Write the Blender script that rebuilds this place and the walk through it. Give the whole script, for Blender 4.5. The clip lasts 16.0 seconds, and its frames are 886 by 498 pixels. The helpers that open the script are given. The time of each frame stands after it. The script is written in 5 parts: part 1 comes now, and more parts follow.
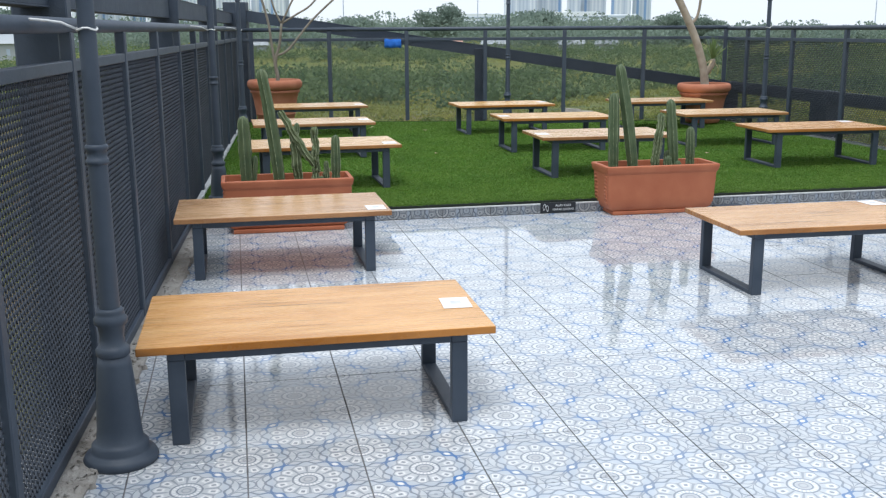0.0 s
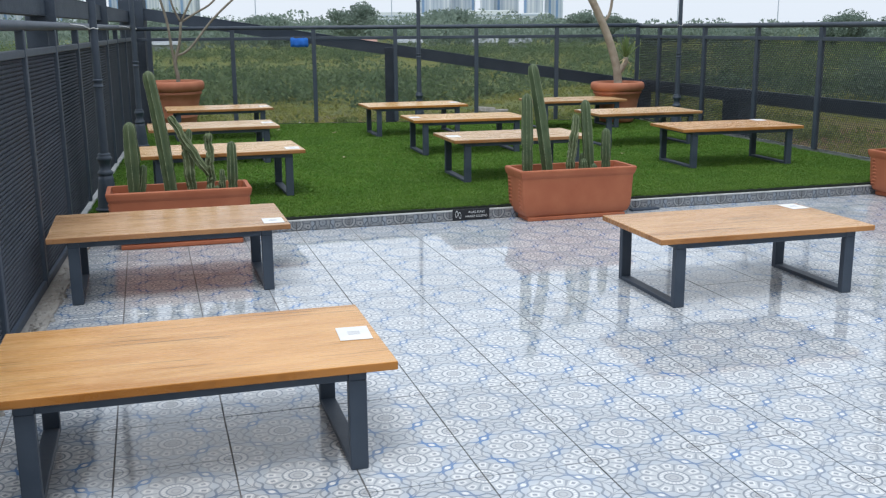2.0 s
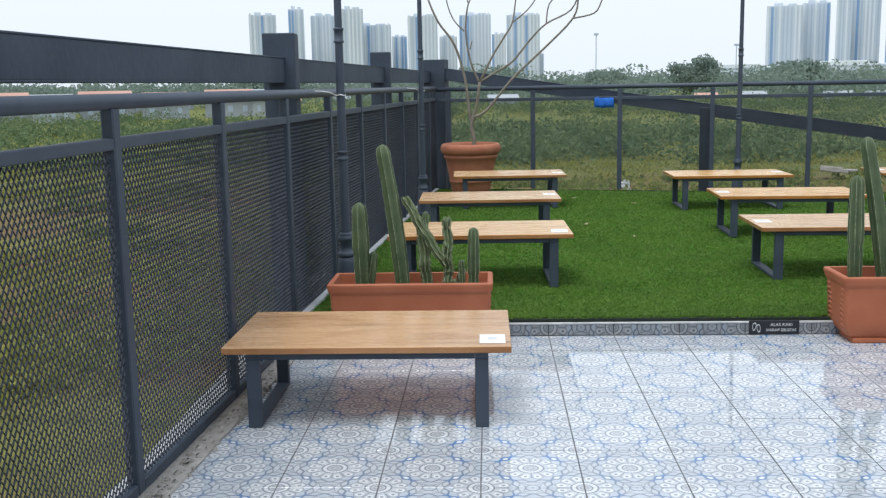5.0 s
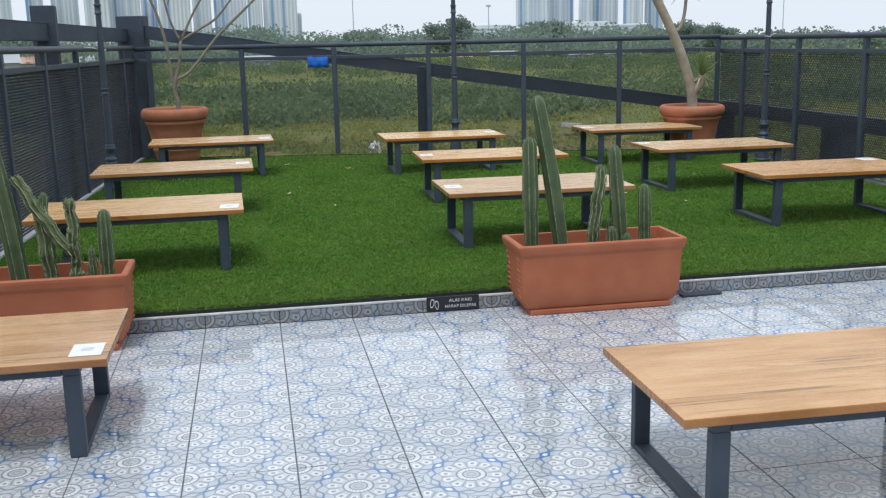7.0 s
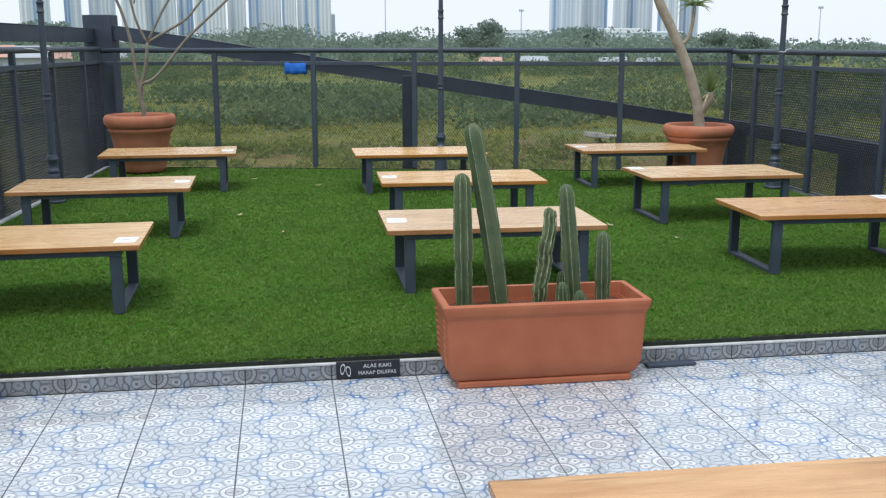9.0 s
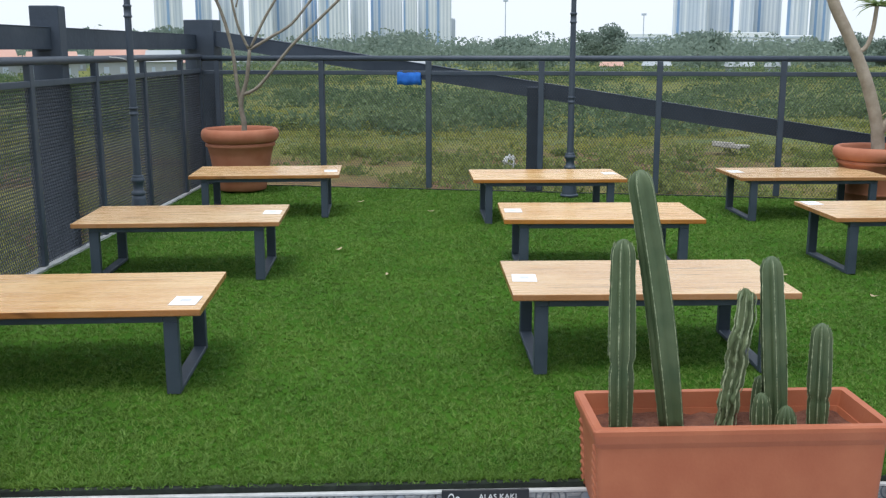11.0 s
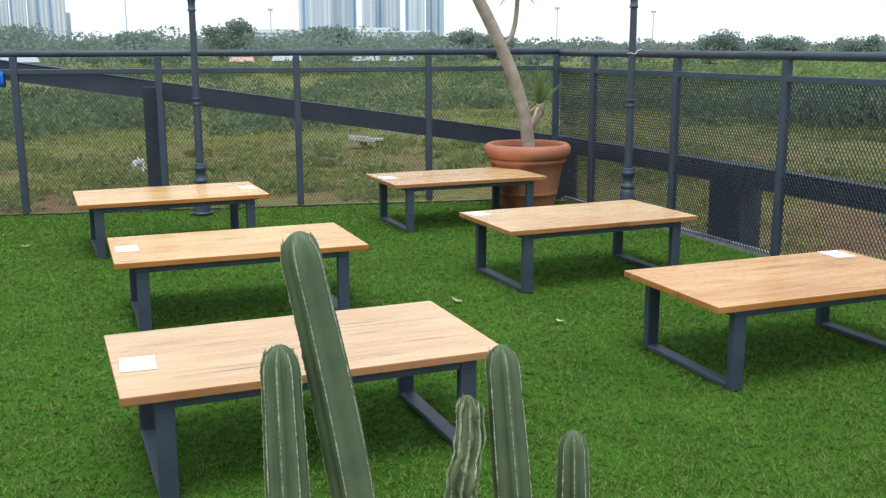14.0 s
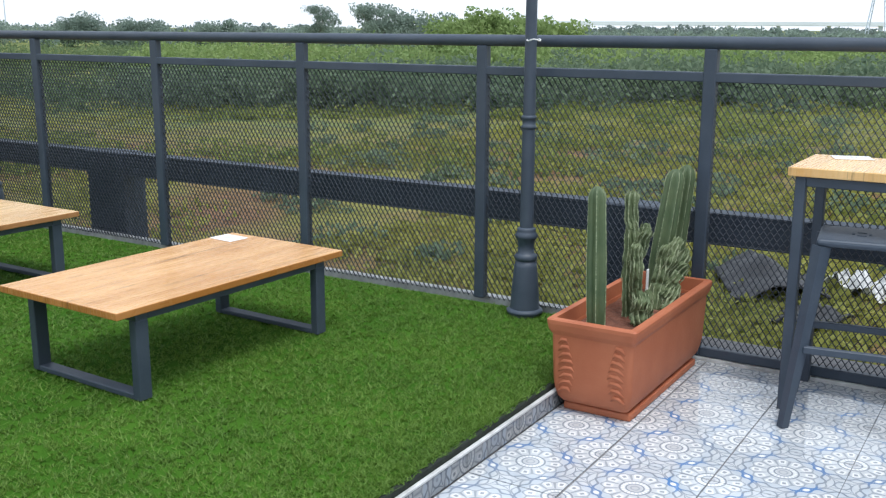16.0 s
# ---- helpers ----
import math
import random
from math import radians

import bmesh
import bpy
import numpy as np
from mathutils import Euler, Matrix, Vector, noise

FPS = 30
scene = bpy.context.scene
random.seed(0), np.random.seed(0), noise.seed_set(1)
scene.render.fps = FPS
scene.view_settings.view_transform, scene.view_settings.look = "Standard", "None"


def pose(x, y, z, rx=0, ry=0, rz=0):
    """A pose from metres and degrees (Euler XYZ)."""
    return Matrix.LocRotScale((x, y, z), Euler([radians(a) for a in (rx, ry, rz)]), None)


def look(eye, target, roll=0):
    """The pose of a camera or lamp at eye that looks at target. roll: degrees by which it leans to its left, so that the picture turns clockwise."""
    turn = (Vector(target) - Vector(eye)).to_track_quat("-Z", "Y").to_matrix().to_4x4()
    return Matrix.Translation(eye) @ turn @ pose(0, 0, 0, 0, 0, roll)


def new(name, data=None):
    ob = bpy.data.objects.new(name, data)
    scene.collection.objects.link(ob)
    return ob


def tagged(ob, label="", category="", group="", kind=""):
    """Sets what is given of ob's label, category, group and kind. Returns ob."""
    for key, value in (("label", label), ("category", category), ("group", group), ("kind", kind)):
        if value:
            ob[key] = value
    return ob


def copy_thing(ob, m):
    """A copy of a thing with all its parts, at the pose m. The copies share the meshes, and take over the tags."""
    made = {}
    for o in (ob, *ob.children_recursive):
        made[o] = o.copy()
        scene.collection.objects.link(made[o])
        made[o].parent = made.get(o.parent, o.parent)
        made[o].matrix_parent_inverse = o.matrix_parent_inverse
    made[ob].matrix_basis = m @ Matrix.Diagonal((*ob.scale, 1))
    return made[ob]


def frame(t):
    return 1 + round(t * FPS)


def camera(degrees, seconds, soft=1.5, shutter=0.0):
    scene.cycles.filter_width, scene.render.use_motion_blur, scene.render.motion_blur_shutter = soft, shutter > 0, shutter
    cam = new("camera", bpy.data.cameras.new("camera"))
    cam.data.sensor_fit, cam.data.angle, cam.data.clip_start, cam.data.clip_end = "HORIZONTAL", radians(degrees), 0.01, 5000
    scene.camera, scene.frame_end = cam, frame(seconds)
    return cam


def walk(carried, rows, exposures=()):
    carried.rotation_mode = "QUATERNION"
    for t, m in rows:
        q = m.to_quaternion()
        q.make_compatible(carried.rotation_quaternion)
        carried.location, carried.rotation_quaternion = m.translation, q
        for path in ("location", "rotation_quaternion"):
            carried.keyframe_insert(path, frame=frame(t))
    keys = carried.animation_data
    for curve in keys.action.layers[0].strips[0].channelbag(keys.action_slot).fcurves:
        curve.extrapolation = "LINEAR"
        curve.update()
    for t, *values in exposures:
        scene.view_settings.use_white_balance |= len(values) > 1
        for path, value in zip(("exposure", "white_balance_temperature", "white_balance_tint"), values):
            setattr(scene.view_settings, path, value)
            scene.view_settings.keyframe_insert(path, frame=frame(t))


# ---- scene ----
cam = camera(48.20, 16.0, soft=1.25)
PATH = [
    (0, (-2.373, -7.602, 1.452), (-1.980, -5.690, 1.019), -0.35),
    (0.5, (-2.367, -7.524, 1.458), (-1.800, -5.650, 1.053), -0.59),
    (1, (-2.351, -7.490, 1.456), (-1.639, -5.663, 1.062), 0.16),
    (1.5, (-2.319, -7.432, 1.452), (-1.593, -5.611, 1.053), -0.36),
    (2, (-2.205, -7.207, 1.448), (-1.653, -5.334, 1.011), -0.46),
    (2.5, (-2.110, -6.997, 1.442), (-1.674, -5.103, 0.966), -0.04),
    (3, (-2.025, -6.725, 1.449), (-1.810, -4.795, 0.969), -1.27),
    (3.2, (-1.981, -6.668, 1.466), (-1.912, -4.723, 1.004), -2.05),
    (5.3, (-1.470, -5.844, 1.515), (-1.567, -3.872, 1.200), -1.07),
    (5.5, (-1.398, -5.789, 1.519), (-1.465, -3.814, 1.208), -0.97),
    (6, (-1.234, -5.634, 1.505), (-1.133, -3.660, 1.198), -0.89),
    (6.5, (-1.099, -5.437, 1.492), (-0.813, -3.490, 1.136), -0.82),
    (7, (-0.917, -5.312, 1.469), (-0.553, -3.388, 1.059), -1.26),
    (7.5, (-0.690, -5.188, 1.504), (-0.326, -3.267, 1.082), -0.80),
    (8, (-0.545, -4.967, 1.490), (-0.181, -3.047, 1.065), -0.13),
    (8.5, (-0.406, -4.716, 1.514), (-0.050, -2.792, 1.099), -0.61),
    (9, (-0.230, -4.467, 1.514), (0.080, -2.533, 1.111), -0.04),
    (9.5, (-0.157, -4.200, 1.494), (0.085, -2.254, 1.098), 0.80),
    (10, (-0.183, -3.879, 1.522), (-0.011, -1.928, 1.119), 0.64),
    (12.5, (-0.021, -2.432, 1.551), (0.022, -0.468, 1.176), -0.45),
    (13, (0.018, -2.284, 1.545), (0.215, -0.329, 1.173), -0.07),
    (13.5, (0.030, -2.086, 1.533), (0.539, -0.189, 1.155), -0.11),
    (14, (0.119, -1.957, 1.525), (0.888, -0.156, 1.120), -0.21),
    (14.5, (0.235, -1.804, 1.502), (1.211, -0.106, 1.094), 0.34),
    (15, (0.283, -1.686, 1.497), (1.473, -0.135, 1.076), -0.03),
    (15.5, (0.312, -1.665, 1.509), (1.768, -0.364, 1.076), -0.28),
    (16, (0.336, -1.681, 1.504), (1.995, -0.653, 1.068), 0.28),
]
walk(cam, [(t, look(eye, target, roll)) for t, eye, target, roll in PATH],
     [(t, s, 6150, 10) for t, s in ((0.0, 0.46), (1.2, 0.25), (2.0, 0.24), (3.0, 0.37), (5.5, 0.35), (7.0, 0.22), (8.5, 0.30), (10.0, 0.49), (12.5, 0.36), (13.5, 0.49), (14.5, 0.68), (16.0, 0.69))])

# ---- world, sun and exposure ----
world = bpy.data.worlds.new("sky")
scene.world = world
world.use_nodes = True
wn = world.node_tree.nodes
wl = world.node_tree.links
sky = wn.new("ShaderNodeTexSky")
sky.sky_type = "NISHITA"
sky.sun_disc = False
sky.sun_elevation = radians(62)
sky.sun_rotation = radians(200)
sky.air_density, sky.dust_density = 1.5, 4.0
scaled = wn.new("ShaderNodeVectorMath")
scaled.operation = "SCALE"
scaled.inputs[3].default_value = 0.12
wl.new(sky.outputs[0], scaled.inputs[0])
cloud = wn.new("ShaderNodeMix")
cloud.data_type = "RGBA"
cloud.inputs[0].default_value = 0.9
cloud.inputs[7].default_value = (0.755, 0.80, 0.845, 1)
wl.new(scaled.outputs[0], cloud.inputs[6])
wl.new(cloud.outputs[2], wn["Background"].inputs[0])
wn["Background"].inputs[1].default_value = 1.0

sun_data = bpy.data.lights.new("sun", "SUN")
sun_data.energy, sun_data.angle, sun_data.color = 1.5, radians(25), (1.0, 0.97, 0.92)
sun_lamp = new("sun", sun_data)
sun_lamp.matrix_world = look((0, 0, 30), (6, 9, 0))


# ---- materials ----
class Nodes:
    """A thin wrapper to write node materials briefly."""

    def __init__(self, name, rough=0.5, metal=0.0, spec=0.5):
        self.m = bpy.data.materials.new(name)
        self.m.use_nodes = True
        self.t = self.m.node_tree
        self.b = self.t.nodes["Principled BSDF"]
        self.b.inputs["Roughness"].default_value = rough
        self.b.inputs["Metallic"].default_value = metal
        self.b.inputs["Specular IOR Level"].default_value = spec

    def node(self, kind, **values):
        n = self.t.nodes.new(kind)
        if "operation" in values:
            n.operation = values["operation"]
        if "data_type" in values:
            n.data_type = values["data_type"]
        return n

    def put(self, value, socket):
        if isinstance(value, bpy.types.NodeSocket):
            self.t.links.new(value, socket)
        else:
            socket.default_value = value

    def math(self, op, a, b=0.0, c=0.0):
        n = self.node("ShaderNodeMath", operation=op)
        for v, s in zip((a, b, c), n.inputs):
            self.put(v, s)
        return n.outputs[0]

    def mix(self, f, a, b):
        n = self.node("ShaderNodeMix", data_type="RGBA")
        self.put(f, n.inputs[0])
        for v, s in ((a, n.inputs[6]), (b, n.inputs[7])):
            self.put((*v, 1) if isinstance(v, tuple) else v, s)
        return n.outputs[2]

    def noise(self, scale, detail=4.0, rough=0.55, stretch=None, coords="Object"):
        n = self.node("ShaderNodeTexNoise")
        n.inputs["Scale"].default_value = scale
        n.inputs["Detail"].default_value = detail
        n.inputs["Roughness"].default_value = rough
        if coords == "World":
            src = self.node("ShaderNodeNewGeometry").outputs["Position"]
        else:
            src = self.node("ShaderNodeTexCoord").outputs[coords]
        if stretch:
            mp = self.node("ShaderNodeMapping")
            mp.inputs["Scale"].default_value = stretch
            self.t.links.new(src, mp.inputs[0])
            src = mp.outputs[0]
        self.t.links.new(src, n.inputs["Vector"])
        return n.outputs["Fac"]

    def ramp(self, f, lo, hi):
        n = self.node("ShaderNodeMapRange")
        self.put(f, n.inputs[0])
        n.inputs[1].default_value, n.inputs[2].default_value = lo, hi
        return n.outputs[0]

    def color(self, c):
        self.put(c, self.b.inputs["Base Color"])
        return self

    def bump(self, height, strength=0.2, distance=0.01):
        n = self.node("ShaderNodeBump")
        n.inputs["Strength"].default_value = strength
        n.inputs["Distance"].default_value = distance
        self.t.links.new(height, n.inputs["Height"])
        self.t.links.new(n.outputs[0], self.b.inputs["Normal"])
        return self

    def rough(self, v):
        self.put(v, self.b.inputs["Roughness"])
        return self


def plain(name, a, b, scale=8.0, rough=0.5, metal=0.0, bump=0.1, spec=0.5, coords="Object", dist=0.004, fine=90.0):
    n = Nodes(name, rough, metal, spec)
    big = n.ramp(n.noise(scale, 5.0, coords=coords), 0.32, 0.68)
    small = n.noise(fine, 3.0, coords=coords)
    n.color(n.mix(big, a, b))
    n.rough(n.math("ADD", rough - 0.06, n.math("MULTIPLY", small, 0.14)))
    if bump:
        n.bump(small, bump, dist)
    return n.m


def wood_material(name, pale, deep):
    n = Nodes(name, 0.32, 0.0, 0.4)
    rnd = n.node("ShaderNodeObjectInfo").outputs["Random"]
    co = n.node("ShaderNodeTexCoord").outputs["Object"]
    sh = n.node("ShaderNodeVectorMath", operation="ADD")
    n.t.links.new(co, sh.inputs[0])
    cb = n.node("ShaderNodeCombineXYZ")
    n.put(n.math("MULTIPLY", rnd, 37.0), cb.inputs[0])
    n.put(n.math("MULTIPLY", rnd, 91.0), cb.inputs[1])
    n.t.links.new(cb.outputs[0], sh.inputs[1])

    def grain(scale, stretch, detail):
        mp = n.node("ShaderNodeMapping")
        mp.inputs["Scale"].default_value = stretch
        n.t.links.new(sh.outputs[0], mp.inputs[0])
        g = n.node("ShaderNodeTexNoise")
        g.inputs["Scale"].default_value, g.inputs["Detail"].default_value = scale, detail
        g.inputs["Distortion"].default_value = 0.6
        n.t.links.new(mp.outputs[0], g.inputs["Vector"])
        return g.outputs["Fac"]

    wide = n.ramp(grain(3.0, (0.6, 5.0, 1.0), 3.0), 0.35, 0.65)
    fine = n.ramp(grain(12.0, (0.7, 14.0, 1.0), 5.0), 0.40, 0.72)
    knot = n.ramp(grain(2.6, (1.1, 3.2, 1.0), 2.0), 0.66, 0.74)
    c = n.mix(wide, pale, deep)
    dark = tuple(v * 0.62 for v in deep)
    c = n.mix(n.math("MULTIPLY", fine, 0.32), c, dark)
    c = n.mix(n.math("MULTIPLY", knot, 0.5), c, tuple(v * 0.45 for v in deep))
    crack = n.math("MULTIPLY", n.ramp(grain(4.0, (0.45, 22.0, 1.0), 2.0), 0.60, 0.65), n.ramp(grain(2.0, (1.0, 2.0, 1.0), 2.0), 0.42, 0.58))
    c = n.mix(n.math("MULTIPLY", crack, 0.75), c, tuple(v * 0.22 for v in deep))
    sun_worn = n.ramp(grain(1.6, (0.8, 1.6, 1.0), 4.0), 0.42, 0.62)
    c = n.mix(n.math("MULTIPLY", sun_worn, 0.35), c, tuple(min(0.8, v * 1.25 + 0.05) for v in pale))
    hue = n.node("ShaderNodeHueSaturation")
    n.put(n.math("ADD", 0.88, n.math("MULTIPLY", rnd, 0.22)), hue.inputs["Value"])
    n.put(n.math("ADD", 0.92, n.math("MULTIPLY", rnd, 0.2)), hue.inputs["Saturation"])
    n.t.links.new(c, hue.inputs["Color"])
    n.color(hue.outputs[0])
    n.rough(n.math("ADD", 0.2, n.math("MULTIPLY", fine, 0.22)))
    n.bump(fine, 0.12, 0.002)
    return n.m


TILE = 0.392
TILE_X, TILE_Y = -0.047, -0.42


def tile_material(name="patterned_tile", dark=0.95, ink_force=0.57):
    """Glazed print: twelve-petalled rosettes on a diagonal lattice, one in the middle and one at the corners of each square."""
    n = Nodes(name, 0.1, 0.0, 0.65)
    pos = n.node("ShaderNodeSeparateXYZ")
    n.t.links.new(n.node("ShaderNodeNewGeometry").outputs["Position"], pos.inputs[0])
    # the print wavers a little, as transfer prints do
    waver = n.math("MULTIPLY", n.math("SUBTRACT", n.noise(26.0, 2.0, coords="World"), 0.5), 0.012)
    px = n.math("ADD", n.math("DIVIDE", n.math("SUBTRACT", pos.outputs[0], TILE_X), TILE), waver)
    # the risers of the step carry the same print, turned up
    py = n.math("DIVIDE", n.math("ADD", n.math("SUBTRACT", pos.outputs[1], TILE_Y), pos.outputs[2]), TILE)
    u = n.math("SUBTRACT", n.math("FRACT", n.math("ADD", n.math("ADD", px, py), 100.5)), 0.5)
    v = n.math("SUBTRACT", n.math("FRACT", n.math("ADD", n.math("SUBTRACT", px, py), 100.5)), 0.5)
    r = n.math("MULTIPLY", n.math("SQRT", n.math("ADD", n.math("MULTIPLY", u, u), n.math("MULTIPLY", v, v))), 0.89)
    th = n.math("ARCTAN2", v, u)
    c4 = n.math("COSINE", n.math("MULTIPLY", th, 4.0))
    qu = n.math("SUBTRACT", 0.5, n.math("ABSOLUTE", u))
    qv = n.math("SUBTRACT", 0.5, n.math("ABSOLUTE", v))
    q = n.math("SQRT", n.math("ADD", n.math("MULTIPLY", qu, qu), n.math("MULTIPLY", qv, qv)))
    c12 = n.math("COSINE", n.math("MULTIPLY", th, 12.0))
    c20 = n.math("COSINE", n.math("MULTIPLY", th, 20.0))

    def product(*factors):
        out = factors[0]
        for g in factors[1:]:
            out = n.math("MULTIPLY", out, g)
        return out

    def most(*layers):
        out = layers[0]
        for g in layers[1:]:
            out = n.math("MAXIMUM", out, g)
        return out

    def band(x, middle, half, soft=0.5):
        return n.ramp(n.math("ABSOLUTE", n.math("SUBTRACT", x, middle)), half, half * soft)

    def wave(radius, amount, c):
        return n.math("SUBTRACT", r, n.math("ADD", radius, n.math("MULTIPLY", c, amount)))

    # where two rosettes touch: a small four-pointed star
    eu = n.math("SQRT", n.math("ADD", n.math("MULTIPLY", qu, qu), n.math("MULTIPLY", v, v)))
    ev = n.math("SQRT", n.math("ADD", n.math("MULTIPLY", qv, qv), n.math("MULTIPLY", u, u)))
    star = n.math("MINIMUM", eu, ev)
    # heart: a plain disc in two fine rings with a string of white beads
    disc = n.ramp(r, 0.085, 0.07)
    rings = most(band(r, 0.095, 0.012), band(r, 0.165, 0.014), n.math("MULTIPLY", band(r, 0.045, 0.012), 0.5))
    beads = product(band(r, 0.130, 0.024), n.ramp(c20, -0.5, 0.0))
    # twelve white petals, each with a dark drop, inside two scalloped outlines
    petals = product(band(r, 0.285, 0.062, 0.6), n.ramp(c12, -0.25, 0.25))
    drops = product(band(r, 0.285, 0.034), n.ramp(c12, 0.45, 0.8))
    veins = product(band(r, 0.26, 0.085, 0.8), n.ramp(c12, -0.72, -0.92))
    inner = band(wave(0.345, 0.022, c12), 0.0, 0.014)
    outer = band(wave(0.425, -0.026, c12), 0.0, 0.020)
    rim = band(wave(0.470, 0.022, c12), 0.0, 0.015)
    # between the rosettes: an oval in a hollow-sided diamond
    oval = band(q, 0.095, 0.016)
    diamond = product(band(n.math("ADD", n.math("SQRT", qu), n.math("SQRT", qv)), 0.52, 0.034), n.math("LESS_THAN", q, 0.24))
    dot = n.ramp(q, 0.03, 0.02)
    ink = most(rings, drops, n.math("MULTIPLY", veins, 0.75), n.math("MULTIPLY", inner, 0.7), outer, n.math("MULTIPLY", rim, 0.8), n.math("MULTIPLY", oval, 0.85), n.math("MULTIPLY", diamond, 0.95), n.math("MULTIPLY", dot, 0.5))
    near_star = n.ramp(star, 0.24, 0.15)
    blue = most(product(outer, near_star), product(band(star, 0.062, 0.016), n.ramp(c4, 0.2, 0.5)), n.math("MULTIPLY", product(rim, near_star), 0.8))
    wash = n.math("MULTIPLY", most(band(r, 0.40, 0.07, 0.3), n.math("MULTIPLY", n.ramp(q, 0.22, 0.08), 0.5)), 0.30)
    fade = n.ramp(n.noise(1.6, 3.0, coords="World"), 0.36, 0.64)
    worn = n.noise(70.0, 3.0, coords="World")
    paper = n.ramp(n.noise(14.0, 3.0, coords="World"), 0.35, 0.65)
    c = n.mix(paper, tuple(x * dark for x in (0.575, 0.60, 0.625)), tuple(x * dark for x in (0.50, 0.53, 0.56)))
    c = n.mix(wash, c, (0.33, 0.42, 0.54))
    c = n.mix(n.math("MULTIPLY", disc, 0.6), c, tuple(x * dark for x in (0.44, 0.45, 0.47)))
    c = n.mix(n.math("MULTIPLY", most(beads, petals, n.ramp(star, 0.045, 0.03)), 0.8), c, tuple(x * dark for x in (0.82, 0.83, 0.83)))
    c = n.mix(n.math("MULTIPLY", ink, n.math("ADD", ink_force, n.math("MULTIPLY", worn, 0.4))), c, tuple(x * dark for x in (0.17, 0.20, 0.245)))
    c = n.mix(n.math("MULTIPLY", blue, n.math("ADD", 0.12, n.math("MULTIPLY", fade, 0.88))), c, (0.095, 0.205, 0.43))
    tone = n.node("ShaderNodeHueSaturation")
    n.put(n.math("ADD", 0.92, n.math("MULTIPLY", n.node("ShaderNodeObjectInfo").outputs["Random"], 0.12)), tone.inputs["Value"])
    n.t.links.new(c, tone.inputs["Color"])
    n.color(tone.outputs[0])
    wet = n.ramp(n.noise(1.1, 4.0, coords="World"), 0.35, 0.65)
    n.rough(n.math("ADD", 0.03, n.math("MULTIPLY", wet, 0.06)))
    n.bump(n.noise(3.0, 2.0, coords="World"), 0.04, 0.01)
    return n.m


def leaf_material(name, a, b, c, scale=0.12, through_light=0.45, rough=0.7, spec=0.2):
    n = Nodes(name, rough, 0.0, spec)
    isl = n.node("ShaderNodeNewGeometry").outputs["Random Per Island"]
    patch = n.ramp(n.noise(scale, 3.0, coords="World"), 0.35, 0.65)
    col = n.mix(n.math("MULTIPLY", isl, 0.5), n.mix(patch, a, b), c)
    n.color(col)
    thin = n.node("ShaderNodeBsdfTranslucent")
    n.t.links.new(col, thin.inputs["Color"])
    both = n.node("ShaderNodeMixShader")
    both.inputs[0].default_value = through_light
    n.t.links.new(n.b.outputs[0], both.inputs[1])
    n.t.links.new(thin.outputs[0], both.inputs[2])
    n.t.links.new(both.outputs[0], n.t.nodes["Material Output"].inputs["Surface"])
    return n.m


def field_material():
    n = Nodes("field_ground", 0.95, 0.0, 0.1)
    spot = n.node("ShaderNodeVectorMath", operation="LENGTH")
    n.t.links.new(n.node("ShaderNodeNewGeometry").outputs["Position"], spot.inputs[0])
    reach = n.math("ADD", spot.outputs["Value"], n.math("MULTIPLY", n.math("SUBTRACT", n.noise(0.09, 4.0, coords="World"), 0.5), 30.0))
    far = n.ramp(reach, 36.0, 54.0)
    fine = n.ramp(n.noise(1.7, 6.0, 0.7, coords="World"), 0.3, 0.7)
    tuft = n.ramp(n.noise(0.45, 5.0, 0.65, coords="World"), 0.38, 0.62)
    green = n.mix(fine, (0.125, 0.130, 0.040), (0.250, 0.240, 0.070))
    lush = n.mix(fine, (0.090, 0.135, 0.055), (0.175, 0.215, 0.080))
    soil = n.mix(fine, (0.150, 0.084, 0.050), (0.250, 0.150, 0.088))
    bare = n.ramp(n.noise(0.10, 5.0, 0.6, (1.0, 2.4, 1.0), "World"), 0.42, 0.56)
    near = n.mix(n.math("MULTIPLY", bare, n.math("ADD", 0.6, n.math("MULTIPLY", tuft, 0.4))), green, soil)
    c = n.mix(far, near, n.mix(tuft, green, lush))
    n.color(c)
    n.bump(n.noise(2.5, 6.0, 0.7, coords="World"), 0.9, 0.3)
    return n.m


BLACK = plain("black_paint", (0.037, 0.053, 0.078), (0.054, 0.072, 0.100), 6, 0.5, 0.0, 0.12)
BLACK_OLD = plain("worn_black_steel", (0.028, 0.042, 0.066), (0.048, 0.066, 0.094), 3, 0.65, 0.0, 0.3, dist=0.01, fine=30)
# lighter copy of the mesh paint: light on glancing strands painted in
MESH_LIGHTENED = plain("lightened_mesh_paint", (0.042, 0.052, 0.070), (0.058, 0.069, 0.090), 4, 0.6, 0.0, 0.0)
MESH_BLACK = plain("black_mesh_paint", (0.030, 0.037, 0.050), (0.041, 0.050, 0.066), 4, 0.6, 0.0, 0.0)
WOOD = wood_material("oiled_wood", (0.68, 0.445, 0.225), (0.585, 0.345, 0.150))
WOOD_RED = wood_material("darker_oiled_wood", (0.60, 0.365, 0.175), (0.47, 0.245, 0.10))
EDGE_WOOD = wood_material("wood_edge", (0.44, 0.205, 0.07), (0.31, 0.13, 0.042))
TERRACOTTA = plain("terracotta", (0.365, 0.105, 0.046), (0.43, 0.140, 0.064), 5, 0.62, 0.0, 0.2)
POT_CLAY = plain("aged_terracotta", (0.36, 0.12, 0.06), (0.46, 0.185, 0.105), 4, 0.7, 0.0, 0.25)
